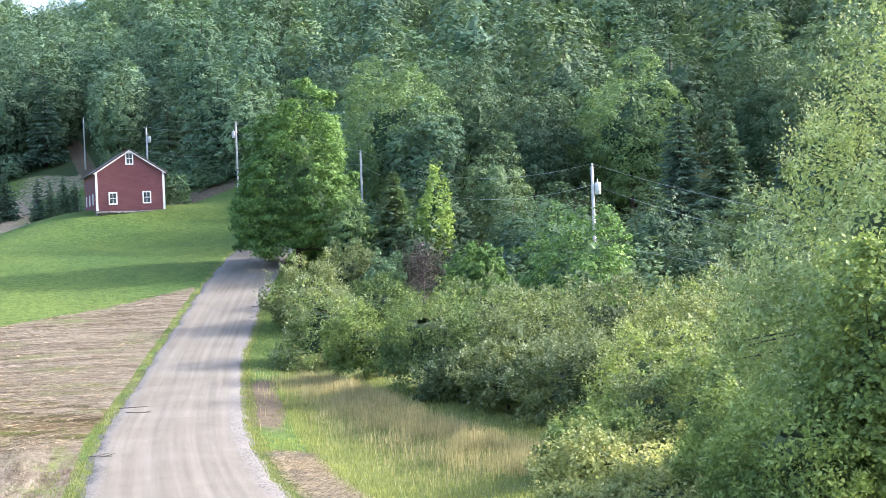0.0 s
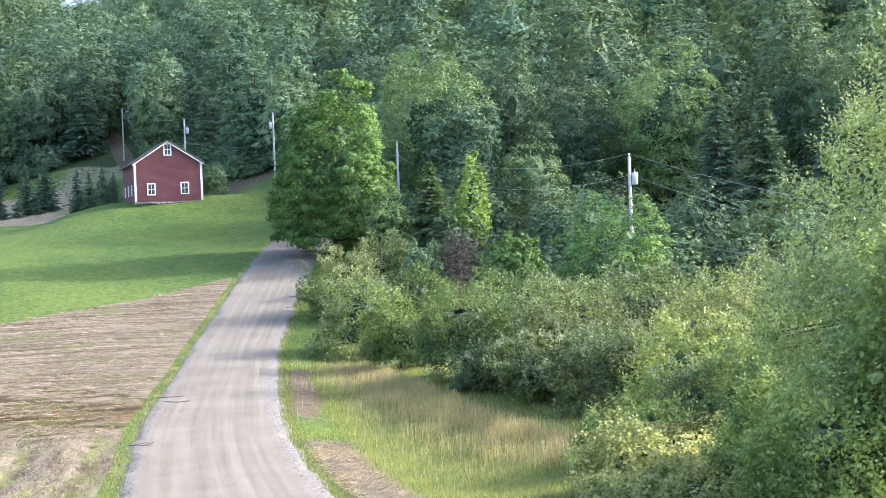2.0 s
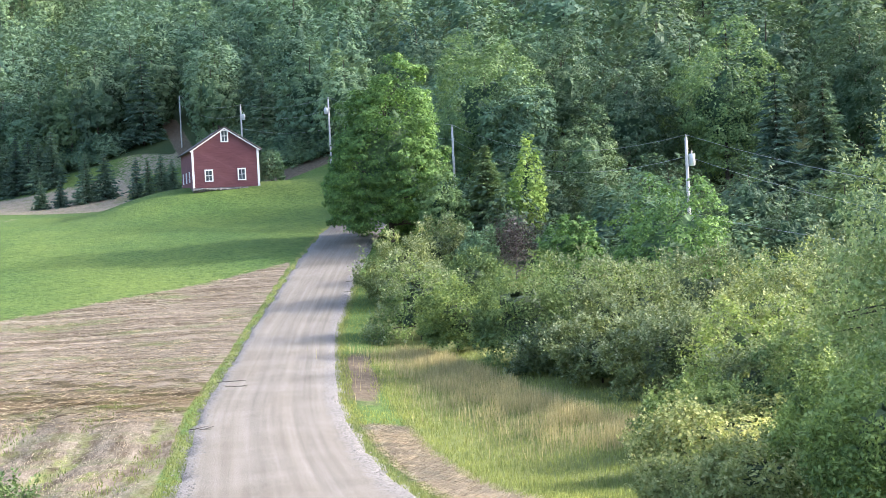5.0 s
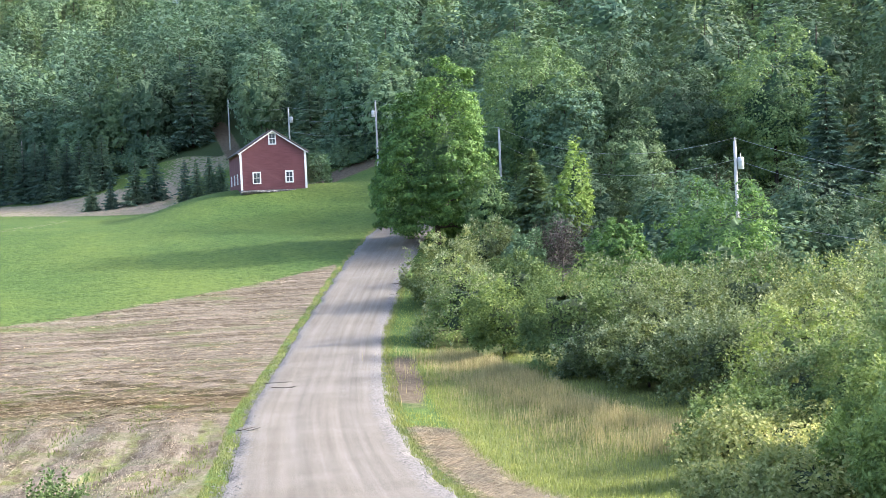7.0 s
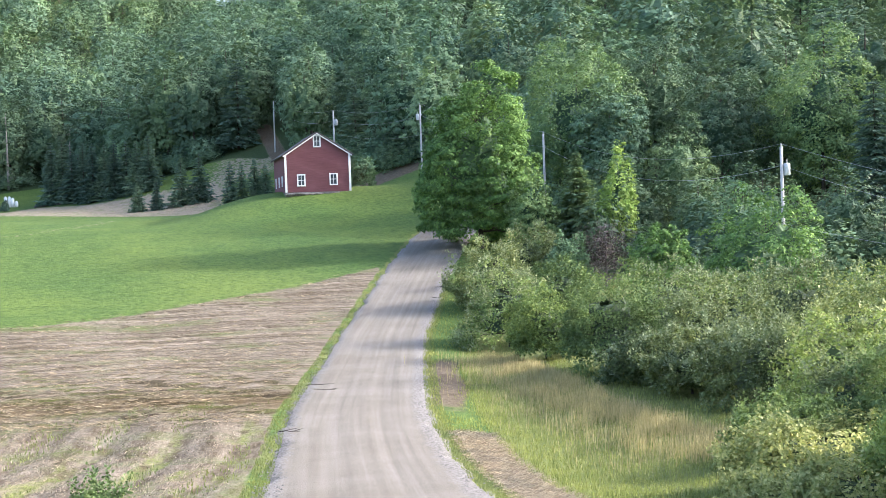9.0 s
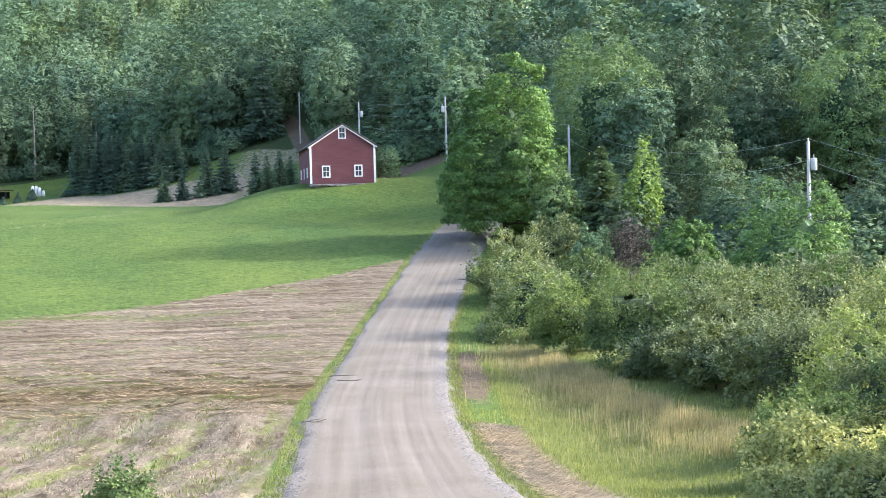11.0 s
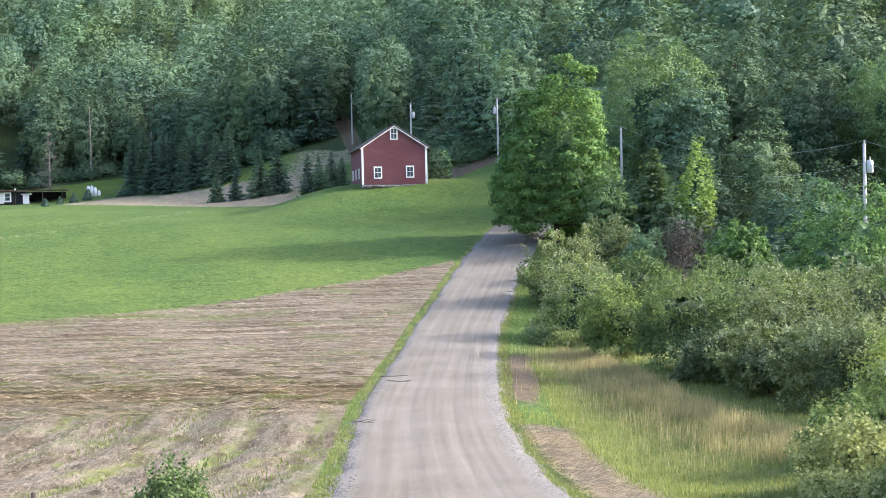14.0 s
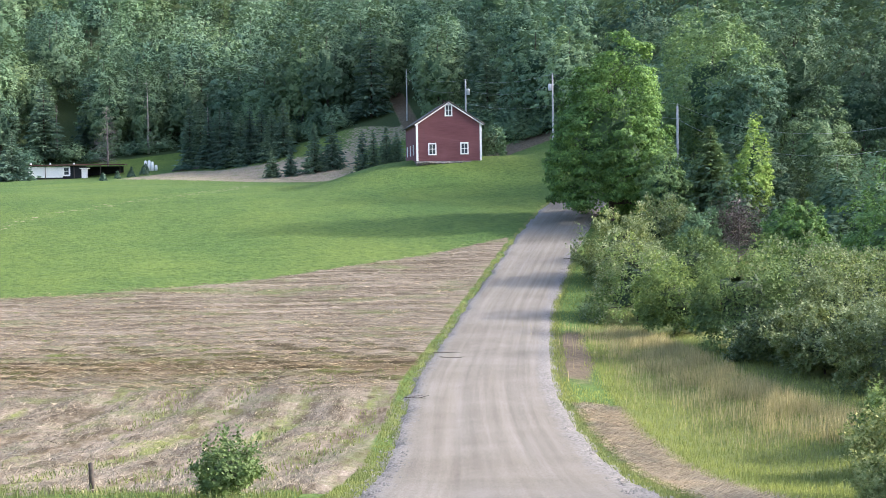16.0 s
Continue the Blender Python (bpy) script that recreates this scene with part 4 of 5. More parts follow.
    for ob, _ in kinds:
        for o in (*ob.children, ob):
            bpy.data.objects.remove(o)
    v, f = join_arrays(stems)
    tagged(new("far_wood_trunks", raw_mesh("stems", v, f, [M_BARK], smooth=True)), "grey-brown trunks of the hillside forest", "forest", kind="stuff")


far_woods()


# ---- bushes along the road: seed, x, y, height, width, material ----
BUSHES = [
    (51, 8.9, 99.8, 5.0, 6.0, M_WILLOW), (52, 12.7, 108.3, 4.6, 4.6, M_WILLOW), (53, 15.4, 105.9, 4.1, 3.6, M_ASPEN),
    (54, 8.6, 85.8, 5.0, 5.4, M_SHRUB), (55, 9.8, 76.6, 3.8, 4.6, M_ALDER), (56, 12.0, 67.2, 4.9, 6.0, M_ALDER),
    (57, 18.5, 83.0, 4.8, 6.0, M_SHRUB), (58, 13.0, 60.7, 2.5, 4.0, M_WILLOW), (59, 15.8, 62.1, 3.2, 5.6, M_WILLOW),
    (60, 17.0, 64.5, 4.2, 6.2, M_WILLOW), (61, 23.1, 71.4, 4.8, 6.8, M_WILLOW), (62, 25.6, 65.3, 5.0, 6.6, M_SHRUB),
    (63, 13.6, 56.5, 2.7, 4.0, M_WILLOW), (64, 15.8, 52.4, 3.4, 5.1, M_WILLOW),
]
BUSHES += [
    (65, 17.3, 46.2, 3.9, 5.2, M_SHRUB), (66, 13.0, 93.0, 4.2, 5.0, M_ALDER), (67, 24.0, 84.0, 4.2, 6.0, M_SHRUB),
    (68, 21.0, 56.0, 4.4, 6.0, M_WILLOW), (69, 25.0, 54.7, 5.6, 6.4, M_WILLOW), (70, 29.0, 58.3, 5.8, 6.6, M_WILLOW),
    (75, 17.2, 38.6, 4.5, 4.4, M_SHRUB), (76, 14.9, 39.6, 3.2, 3.6, M_WILLOW), (77, 31.0, 70.0, 5.4, 7.0, M_WILLOW),
]
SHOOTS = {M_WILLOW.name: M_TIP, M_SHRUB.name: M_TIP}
for seed, x, y, h, w, mat in BUSHES:
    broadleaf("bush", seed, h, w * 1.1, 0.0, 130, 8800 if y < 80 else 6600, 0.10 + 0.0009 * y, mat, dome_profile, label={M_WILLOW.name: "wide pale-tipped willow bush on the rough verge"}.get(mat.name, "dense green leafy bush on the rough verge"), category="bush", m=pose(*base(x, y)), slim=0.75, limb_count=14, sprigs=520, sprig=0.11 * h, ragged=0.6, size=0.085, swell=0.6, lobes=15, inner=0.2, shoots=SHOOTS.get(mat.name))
broadleaf("bush", 71, 1.9, 3.6, 0.0, 120, 11000, 0.12, M_SHRUB, dome_profile, label="low leafy bush among tall grass", category="bush", m=pose(*base(12.2, 38.3)), slim=0.75, sprigs=260, sprig=0.4)
broadleaf("meadowsweet_bush", 72, 1.6, 4.8, 0.0, 150, 14000, 0.11, M_CREAM, dome_profile, label="low bush with creamy yellow flower heads", category="bush", m=pose(*base(10.9, 32.4)), slim=0.75, sprigs=320, sprig=0.3)
broadleaf("sallow_tree", 73, 9.0, 7.8, 0.0, 560, 52000, 0.105, M_NEAR, sallow_profile, label="close sallow bush with pale green leaf tips", category="tree", m=pose(*base(13.2, 21.6)), slim=0.55, limb_count=60, sprigs=2600, sprig=0.5, ragged=0.7, size=0.055, swell=0.45, lobes=24, shoots=M_CATKIN)
broadleaf("bush", 74, 3.2, 3.2, 0.0, 110, 12000, 0.11, M_SHRUB, dome_profile, label="green leafy bush beside the sallow", category="bush", m=pose(*base(13.6, 33.6)), slim=0.75, sprigs=300, sprig=0.45)
broadleaf("bush", 78, 2.3, 2.8, 0.0, 110, 12000, 0.10, M_SHRUB, dome_profile, label="green leafy bush under the sallow", category="bush", m=pose(*base(11.7, 26.6)), slim=0.75, sprigs=300, sprig=0.4)
broadleaf("bush", 79, 4.4, 2.6, 0.0, 140, 17000, 0.10, M_SHRUB, oval_profile, label="dark green large-leaved bush close by", category="bush", m=pose(*base(9.9, 17.3)), slim=0.75, sprigs=300, sprig=0.4)

for seed, x, y, h, w in ((181, 6.9, 22.3, 0.75, 2.0), (182, 7.4, 20.0, 1.0, 2.2), (183, 8.6, 20.1, 1.6, 2.6), (184, 8.3, 17.2, 2.0, 2.6)):
    broadleaf("bush", seed, h, w, 0.0, 100, 8000, 0.085, M_CREAM if seed < 183 else M_SHRUB, dome_profile, label="low bush with creamy yellow flower heads" if seed < 183 else "low leafy green bush among rank grass", category="bush", m=pose(*base(x, y)), slim=0.6, limb_count=6, sprigs=340, sprig=0.32, ragged=0.75)


# ---- barn ----
def build_barn():
    W, L, EAVE, PEAK = 8.05, 13.0, 4.55, 7.15
    x0, y0, z0 = -10.72, 159.65, 12.30
    ob = thing("barn", pose(x0, y0, z0, 0, 0, 10.0), "dull red clapboard barn with white trim and dark gable roof", "barn")
    t = 0.18

    def gable(y1, y2):
        bm = bmesh.new()
        pts = [(0, 0), (W, 0), (W, EAVE), (W / 2, PEAK), (0, EAVE)]
        a = [bm.verts.new((x, y1, z)) for x, z in pts]
        b = [bm.verts.new((x, y2, z)) for x, z in pts]
        bm.faces.new(a)
        bm.faces.new(b[::-1])
        for i in range(5):
            j = (i + 1) % 5
            bm.faces.new((a[j], a[i], b[i], b[j]))
        bmesh.ops.recalc_face_normals(bm, faces=bm.faces)
        return bm

    part("gable_wall", gable(0, t), M_RED, ob)
    part("gable_wall", gable(L - t, L), M_RED, ob)
    part("side_wall", box((0, t, 0), (t, L - t, EAVE)), M_RED, ob)
    part("side_wall", box((W - t, t, 0), (W, L - t, EAVE)), M_RED, ob)
    slope = math.atan2(PEAK - EAVE, W / 2)
    run = math.hypot(PEAK - EAVE, W / 2)
    for sg in (-1, 1):
        bm = box((-0.0, -0.35, 0), (run + 0.42, L + 0.35, 0.16), 0.02)
        m = Matrix.Translation((W / 2, 0, PEAK + 0.02)) @ Matrix.Rotation(0 if sg > 0 else math.pi, 4, "Z") @ Matrix.Translation((0, 0 if sg > 0 else -L, 0)) @ Matrix.Rotation(slope, 4, "Y")
        bm.transform(m)
        part("roof", bm, M_ROOF, ob, "dark weathered roof slope")
        bm = box((0.0, -0.30, -0.15), (run + 0.30, -0.24 + 0.0, -0.01), 0.005)
        bm.transform(m if sg > 0 else Matrix.Translation((W / 2, 0, PEAK + 0.02)) @ Matrix.Scale(-1, 4, (1, 0, 0)) @ Matrix.Rotation(slope, 4, "Y"))
        bmesh.ops.recalc_face_normals(bm, faces=bm.faces)
        part("rake_board", bm, M_WHITE, ob, "white rake board under the roof edge")
    for x in (0, W):
        part("corner_board", box((x - 0.04 if x == 0 else x - 0.22, -0.04, 0), (x + 0.22 if x == 0 else x + 0.04, 0.0, EAVE - 0.02), 0.005), M_WHITE, ob, "white corner board")

    def window(cx, z, w, h, face="front"):
        fr = part("window", box((cx - w / 2 + 0.1, -0.03, z - h / 2 + 0.1), (cx + w / 2 - 0.1, -0.006, z + h / 2 - 0.1)), M_GLASS, ob, "dark glazed sash window")
        for lo, hi in (((cx - w / 2, -0.07, z - h / 2), (cx - w / 2 + 0.15, -0.002, z + h / 2)), ((cx + w / 2 - 0.15, -0.07, z - h / 2), (cx + w / 2, -0.002, z + h / 2)),
                       ((cx - w / 2 + 0.15, -0.07, z + h / 2 - 0.16), (cx + w / 2 - 0.15, -0.002, z + h / 2)), ((cx - w / 2 + 0.15, -0.09, z - h / 2), (cx + w / 2 - 0.15, -0.002, z - h / 2 + 0.14))):
            part("frame", box(lo, hi, 0.008), M_WHITE, fr, "white painted window frame")
        for lo, hi in (((cx - 0.025, -0.045, z - h / 2 + 0.14), (cx + 0.025, -0.031, z + h / 2 - 0.16)), ((cx - w / 2 + 0.15, -0.05, z - 0.035), (cx + w / 2 - 0.15, -0.0315, z + 0.035))):
            part("glazing_bar", box(lo, hi), M_WHITE, fr)
        return fr

    window(1.95, 1.45, 1.02, 1.48)
    window(5.92, 1.50, 1.02, 1.48)
    window(4.02, 6.18, 0.95, 1.50)
    rng = np.random.default_rng(3)
    for k, yy in enumerate((3.2, 6.8, 10.6)):
        fr = window(0, 1.45, 0.8, 1.3)
        for o in (fr, *fr.children):
            o.data.transform(Matrix.Translation((0, yy, 0)) @ Matrix.Rotation(-math.pi / 2, 4, "Z"))
    part("foundation", box((-0.03, 0.05, -1.6), (W + 0.03, L + 0.02, -0.01)), M_STONE, ob, "rubble stone foundation")
    for i in range(26):
        s = rng.uniform(0.16, 0.34)
        bm = bmesh.new()
        bmesh.ops.create_icosphere(bm, subdivisions=1, radius=s)
        for v in bm.verts:
            v.co *= rng.uniform(0.75, 1.15)
            v.co.z *= 0.62
        bm.transform(Matrix.Translation((i * W / 25, -0.08 - rng.uniform(0, 0.25), -0.16 - rng.uniform(0, 0.12))))
        part("stone", bm, M_STONE, ob)
    return ob


build_barn()


# ---- poles and wires ----
def utility_pole(x, y, top, gear="", lean=(0, 0), foot=None, r=0.15):
    g = base(x, y, 0.3) if foot is None else (x, y, foot)
    h = top - g[2]
    ob = thing("utility_pole", pose(*g, lean[0], lean[1], 0), "pale weathered wooden utility pole" + (" with a grey transformer" if gear else ""), "pole", "power line")
    v, f = tube_arrays([(0, 0, 0), (0, 0, h * 0.5), (0, 0, h - 0.02), (0, 0, h)], [r, r * 0.87, r * 0.74, 0.01], 10)
    part("shaft", raw_mesh("shaft", v, f, [M_POLE], smooth=False), None, ob)
    v, f = tube_arrays([(0, 0, h), (0, 0, h + 0.14), (0, 0, h + 0.22), (0, 0, h + 0.24)], [0.05, 0.07, 0.05, 0.005], 8)
    part("insulator", raw_mesh("insulator", v, f, [M_PORCELAIN]), None, ob)
    v, f = tube_arrays([(r, 0, h - 1.35), (r + 0.14, 0, h - 1.35)], [0.05, 0.04], 6)
    part("bracket", raw_mesh("bracket", v, f, [M_STEEL]), None, ob)
    if gear:
        sg = 1 if gear == "right" else -1
        v, f = tube_arrays([(sg * 0.38, -0.05, h - 2.15), (sg * 0.38, -0.05, h - 2.12), (sg * 0.38, -0.05, h - 1.32), (sg * 0.38, -0.05, h - 1.25), (sg * 0.38, -0.05, h - 1.24)], [0.18, 0.24, 0.24, 0.20, 0.01], 12)
        tr = part("transformer", raw_mesh("transformer", v, f, [M_STEEL], smooth=False), None, ob, "grey steel transformer can")
        v, f = tube_arrays([(sg * 0.38, -0.05, h - 1.25), (sg * 0.38, -0.05, h - 0.95)], [0.05, 0.03], 6)
        part("bushing", raw_mesh("bushing", v, f, [M_PORCELAIN]), None, tr)
    return Vector((x, y, top))


POLE_D = utility_pole(30.18, 95.34, 12.7, "right")
POLE_C = utility_pole(6.91, 184.87, 24.7, "left")
POLE_B = utility_pole(-5.76, 199.92, 25.5, "right")
POLE_A = utility_pole(-17.67, 239.35, 31.0)


def wire(a, b, sag, r=0.011):
    n = 24
    s = np.linspace(0, 1, n)
    p = np.outer(1 - s, a) + np.outer(s, b)
    p[:, 2] -= sag * 4 * s * (1 - s)
    v, f = tube_arrays(p, np.full(n, r), 5)
    ob = new("power_line", raw_mesh("power_line", v, f, [M_WIRE], smooth=True))
    return tagged(ob, "thin pale overhead power line strung between poles", "wire", "power line")


POLE_E = utility_pole(18.5, 140.8, 17.2)
RIGHT = Vector((33.6, 59.5, 7.2))
for drop, sag in ((-0.2, 0.7), (1.4, 0.8)):
    o = Vector((0, 0, -drop))
    wire(POLE_A + o, POLE_B + o, sag * 1.6)
    wire(POLE_B + o, POLE_C + o, sag * 1.2)
    wire(POLE_C + o, POLE_E + o, sag)
    wire(POLE_E + o, POLE_D + o, sag * 2.8)
    wire(POLE_D + o, RIGHT + o, sag * 0.5)
wire(POLE_C - Vector((0, 0, 4.2)), POLE_B - Vector((0, 0, 3.4)), 0.7)
wire(POLE_D - Vector((0, 0, 5.7)), RIGHT - Vector((0, 0, 2.6)), 0.3)


# ---- yard trees ----
YARD = [(-38.3, 214.2, 4.5, 2.6), (-35.1, 213.8, 4.2, 2.7), (-31.4, 215.5, 7.4, 3.9), (-28.5, 216.0, 7.4, 4.4), (-22.5, 206.8, 6.4, 2.6), (-20.7, 207.0, 5.7, 2.9), (-18.7, 207.2, 6.2, 3.2), (-17.0, 207.0, 5.0, 3.0)]
for i, (x, y, h, w) in enumerate(YARD):
    conifer("spruce_tree", 100 + i, h * 1.08, w * 1.15, 0.1, 30, 12, label="young dark green spruce standing on the lawn", m=pose(*base(x, y)), sprays=4)
for i in range(10):
    s = i / 9
    conifer("spruce_tree", 120 + i, 12.2 - 2.4 * s + 0.5 * math.sin(i * 2.3), 5.4, 0.1, 34, 12, label="planted spruce in a dense dark row", m=pose(*base(-63.5 + 22 * s, 262 - 18 * s + (i % 2))), sprays=4)


# ---- grass, straw and reeds ----
def blades(name, seed, x, y, tall, width, mat, label, lean=0.3, flat=None, lift=0.0):
    """Single tapered blades of grass, or with flat = a direction, straws that lie on the ground."""
    rng = np.random.default_rng(seed)
    n = len(x)
    z = height(x, y) + lift
    p = np.stack([x, y, z], 1)
    if flat is None:
        a = rng.uniform(0, 6.28, n)
        d = np.stack([np.cos(a) * lean, np.sin(a) * lean, np.ones(n)], 1) * rng.uniform([0.2, 0.2, 0.8], [1, 1, 1], (n, 3))
        side = np.stack([-np.sin(a + 0.6), np.cos(a + 0.6), np.zeros(n)], 1)
    else:
        a = flat + rng.normal(0, 0.32, n) + math.pi * (rng.random(n) < 0.5)
        d = np.stack([np.cos(a), np.sin(a), rng.normal(0.12, 0.16, n)], 1)
        side = np.stack([-np.sin(a), np.cos(a), rng.normal(0, 0.4, n)], 1)
    h = tall * rng.uniform(0.55, 1.25, n)
    t = p + d * h[:, None]
    w = (width * rng.uniform(0.7, 1.3, n))[:, None]
    m = (p + t) / 2 + np.array([0, 0, 0.06]) * h[:, None]
    q = np.stack([p - side * w * 0.5, p + side * w * 0.5, t + side * w * 0.12, t - side * w * 0.12], 1)
    return tagged(new(name, leaves_mesh(name, q, [mat])), label, "grass", kind="stuff")


_r = np.random.default_rng(9)


def strip(n, d0, d1, y0, y1, power=1.0):
    """Random places beside the road between two offsets and two distances."""
    y = y0 + (y1 - y0) * _r.random(n) ** power
    d = d0 + (d1 - d0) * _r.random(n)
    return road_x(y) + d, y


X, Y = strip(17000, -3.5, -2.8, 22, 118, 1.3)
keep = _r.random(len(X)) < 0.35 + 0.65 * (np.sin(Y * 1.7) * np.sin(Y * 0.6 + X) > -0.3)
blades("grass_verge", 1, X[keep], Y[keep], 0.10, 0.017, M_GRASS, "yellow-green grass strip along the gravel edge", 0.5)
X, Y = strip(13000, 3.0, 3.75, 24, 112, 1.3)
blades("grass_verge", 2, X, Y, 0.10, 0.017, M_GRASS, "bright green grass strip between gravel and cut hay", 0.5)
X, Y = strip(62000, 5.1, 16, 21, 78, 1.15)
keep = (X - road_x(Y) < 9.5 + (84 - Y) * 0.16)
blades("tall_grass", 3, X[keep], Y[keep], 0.19, 0.019, M_GRASS, "tall green grass on the low verge", 0.45)
X, Y = strip(9000, 3.2, 6.5, 50, 112, 1.0)
keep = (np.abs(X - road_x(Y) - 4.25 - 0.2 * np.sin(Y * 0.5)) > 0.7 * _r.random(len(X)) + 0.25) | (Y < 54) | (Y > 83)
X, Y = X[keep], Y[keep]
blades("tall_grass", 4, X, Y, 0.16, 0.025, M_GRASS, "short green grass beside the road", 0.5)
# dry reed grass in a band before the bushes, thinning towards the road
y = 40 + 40 * _r.random(26000)
off = np.abs(_r.normal(0, 1.9, 26000))
d = 8.6 + (80 - y) * 0.115 - off
keep = _r.random(26000) < 0.15 + 0.5 * (np.sin(y * 0.9 + d) * np.sin(d * 1.3 - y * 0.35) > -0.25)
blades("dry_reeds", 5, (road_x(y) + d)[keep], y[keep], 0.62, 0.022, M_DRYGRASS, "tan flowering reed grass before the bushes", 0.25)
X, Y = strip(4200, -16, -4.0, 22.0, 26.2)
blades("tall_grass", 6, X, Y, 0.20, 0.018, M_GRASS, "uncut green grass at the near field edge", 0.5)


def straw_field(seed, n, y0, y1, angle, size, label):
    """Straws gathered along the swaths, with thin places between."""
    rng = np.random.default_rng(seed)
    y = y0 + (y1 - y0) * rng.random(n) ** 1.2
    x = road_x(y) - 4.0 - 26 * rng.random(n) ** 0.9 * (y / 60)
    if angle > 1:
        row = np.sin((x - 0.01 * y + 0.35 * np.sin(y * 0.25)) * 2 * math.pi / 2.6)
    else:
        row = np.sin((y + 0.6 * np.sin(x * 0.11 + 1.3) + 0.35 * np.sin(x * 0.31)) * 2 * math.pi / 1.9)
    keep = (hay_mask(x, y) > 0.3) & (rng.random(n) < 0.5 + 0.5 * row)
    blades("cut_hay", seed, x[keep], y[keep], size, 0.020 if y0 < 50 else 0.028, M_STRAW, label, flat=angle, lift=0.07)


straw_field(21, 60000, 26, 57, 1.56, 0.24, "bleached cut hay lying in swaths")
straw_field(22, 56000, 54, 118, 0.02, 0.42, "dry cut hay lying across the field")
X, Y = strip(30000, 3.6, 5.3, 22, 50)
blades("cut_hay", 23, X, Y, 0.26, 0.018, M_STRAW, "bleached cut hay beside the road", flat=0.3, lift=0.03)
X, Y = strip(5200, -14, -3.7, 29, 60)
keep = np.sin((X - 0.01 * Y + 0.35 * np.sin(Y * 0.25)) * 2 * math.pi / 2.6) + 0.7 * np.sin(Y * 0.23 - X * 0.4) < -0.55
blades("stubble_tufts", 24, X[keep], Y[keep], 0.15, 0.035, M_GRASS, "green regrowth between the swaths", 0.6)

# ---- small things ----
broadleaf("bush", 81, 1.2, 1.2, 0.02, 60, 2600, 0.085, M_SHRUB, oval_profile, label="small green shrub standing in the mown field", category="bush", m=pose(*base(-5.4, 24.8)), slim=0.75, sprigs=150, sprig=0.35)
broadleaf("bush", 82, 4.2, 3.4, 0.0, 60, 3600, 0.24, M_ASPEN, dome_profile, label="rounded green bush beside the barn", category="bush", m=pose(*base(-1.4, 172)), sprigs=60, sprig=0.5)


def field_post():
    ob = thing("fence_post", pose(*base(-8.6, 26.4), 2, -3, 10), "short dark weathered wooden fence post in the grass", "post")
    v, f = tube_arrays([(0, 0, -0.3), (0, 0, 0.3), (0.01, 0, 0.62), (0.01, 0, 0.64)], [0.06, 0.055, 0.05, 0.01], 8)
    part("shaft", raw_mesh("shaft", v, f, [M_BARK]), None, ob)


field_post()


def fallen_stick(seed, u, y, length, turn):
    """A dead twig lying on the gravel."""
    rng = np.random.default_rng(seed)
    x = float(road_x(y)) + u
    ob = thing("fallen_stick", pose(x, y, float(height(x, y)) + 0.05, 0, 0, turn), "dark dead twig lying on the gravel road", "stick")
    n = 7
    s = np.linspace(0, length, n)
    p = np.stack([s, np.cumsum(rng.normal(0, 0.05, n)), 0.03 + np.abs(rng.normal(0, 0.012, n))], 1)
    v, f = tube_arrays(p, np.linspace(0.022, 0.008, n), 6)
    part("stem", raw_mesh("stem", v, f, [M_BARK], smooth=True), None, ob)
    for k in (2, 4):
        e = p[k] + np.array([rng.uniform(0.2, 0.5), rng.choice([-1, 1]) * rng.uniform(0.2, 0.5), 0.03])
        v, f = tube_arrays([p[k], e], [0.016, 0.006], 5)
        part("side_twig", raw_mesh("side_twig", v, f, [M_BARK], smooth=True), None, ob)


fallen_stick(1, -2.9, 66.0, 1.4, 4)
fallen_stick(2, -2.4, 64.2, 1.2, -25)
fallen_stick(3, -3.0, 50.6, 0.8, 2)
fallen_stick(5, 2.4, 108.5, 0.9, 5)
fallen_stick(6, 2.6, 104.0, 0.8, 35)

# loose stones along both road edges
def loose_stones():
    rng = np.random.default_rng(31)
    n = 2600
    y = 24 + 100 * rng.random(n) ** 1.4
    d = np.where(rng.random(n) < 0.5, -1, 1) * rng.normal(2.75, 0.22, n)
    x = road_x(y) + d
    r = rng.uniform(0.015, 0.05, n)
    z = height(x, y) + 0.035
    cube = np.array([[-1, 0, 0], [0, -1, 0], [1, 0, 0], [0, 1, 0], [0, 0, 0.8]], float)
    v = np.stack([x, y, z], 1)[:, None] + cube[None] * r[:, None, None] * rng.uniform(0.7, 1.3, (n, 5, 1))
    f = np.array([[0, 1, 4], [1, 2, 4], [2, 3, 4], [3, 0, 4]])[None] + 5 * np.arange(n)[:, None, None]
    tagged(new("loose_stones", raw_mesh("loose_stones", v.reshape(-1, 3), f.reshape(-1, 3), [M_STONE])), "loose grey stones along the gravel road edges", "stones", kind="stuff")


loose_stones()


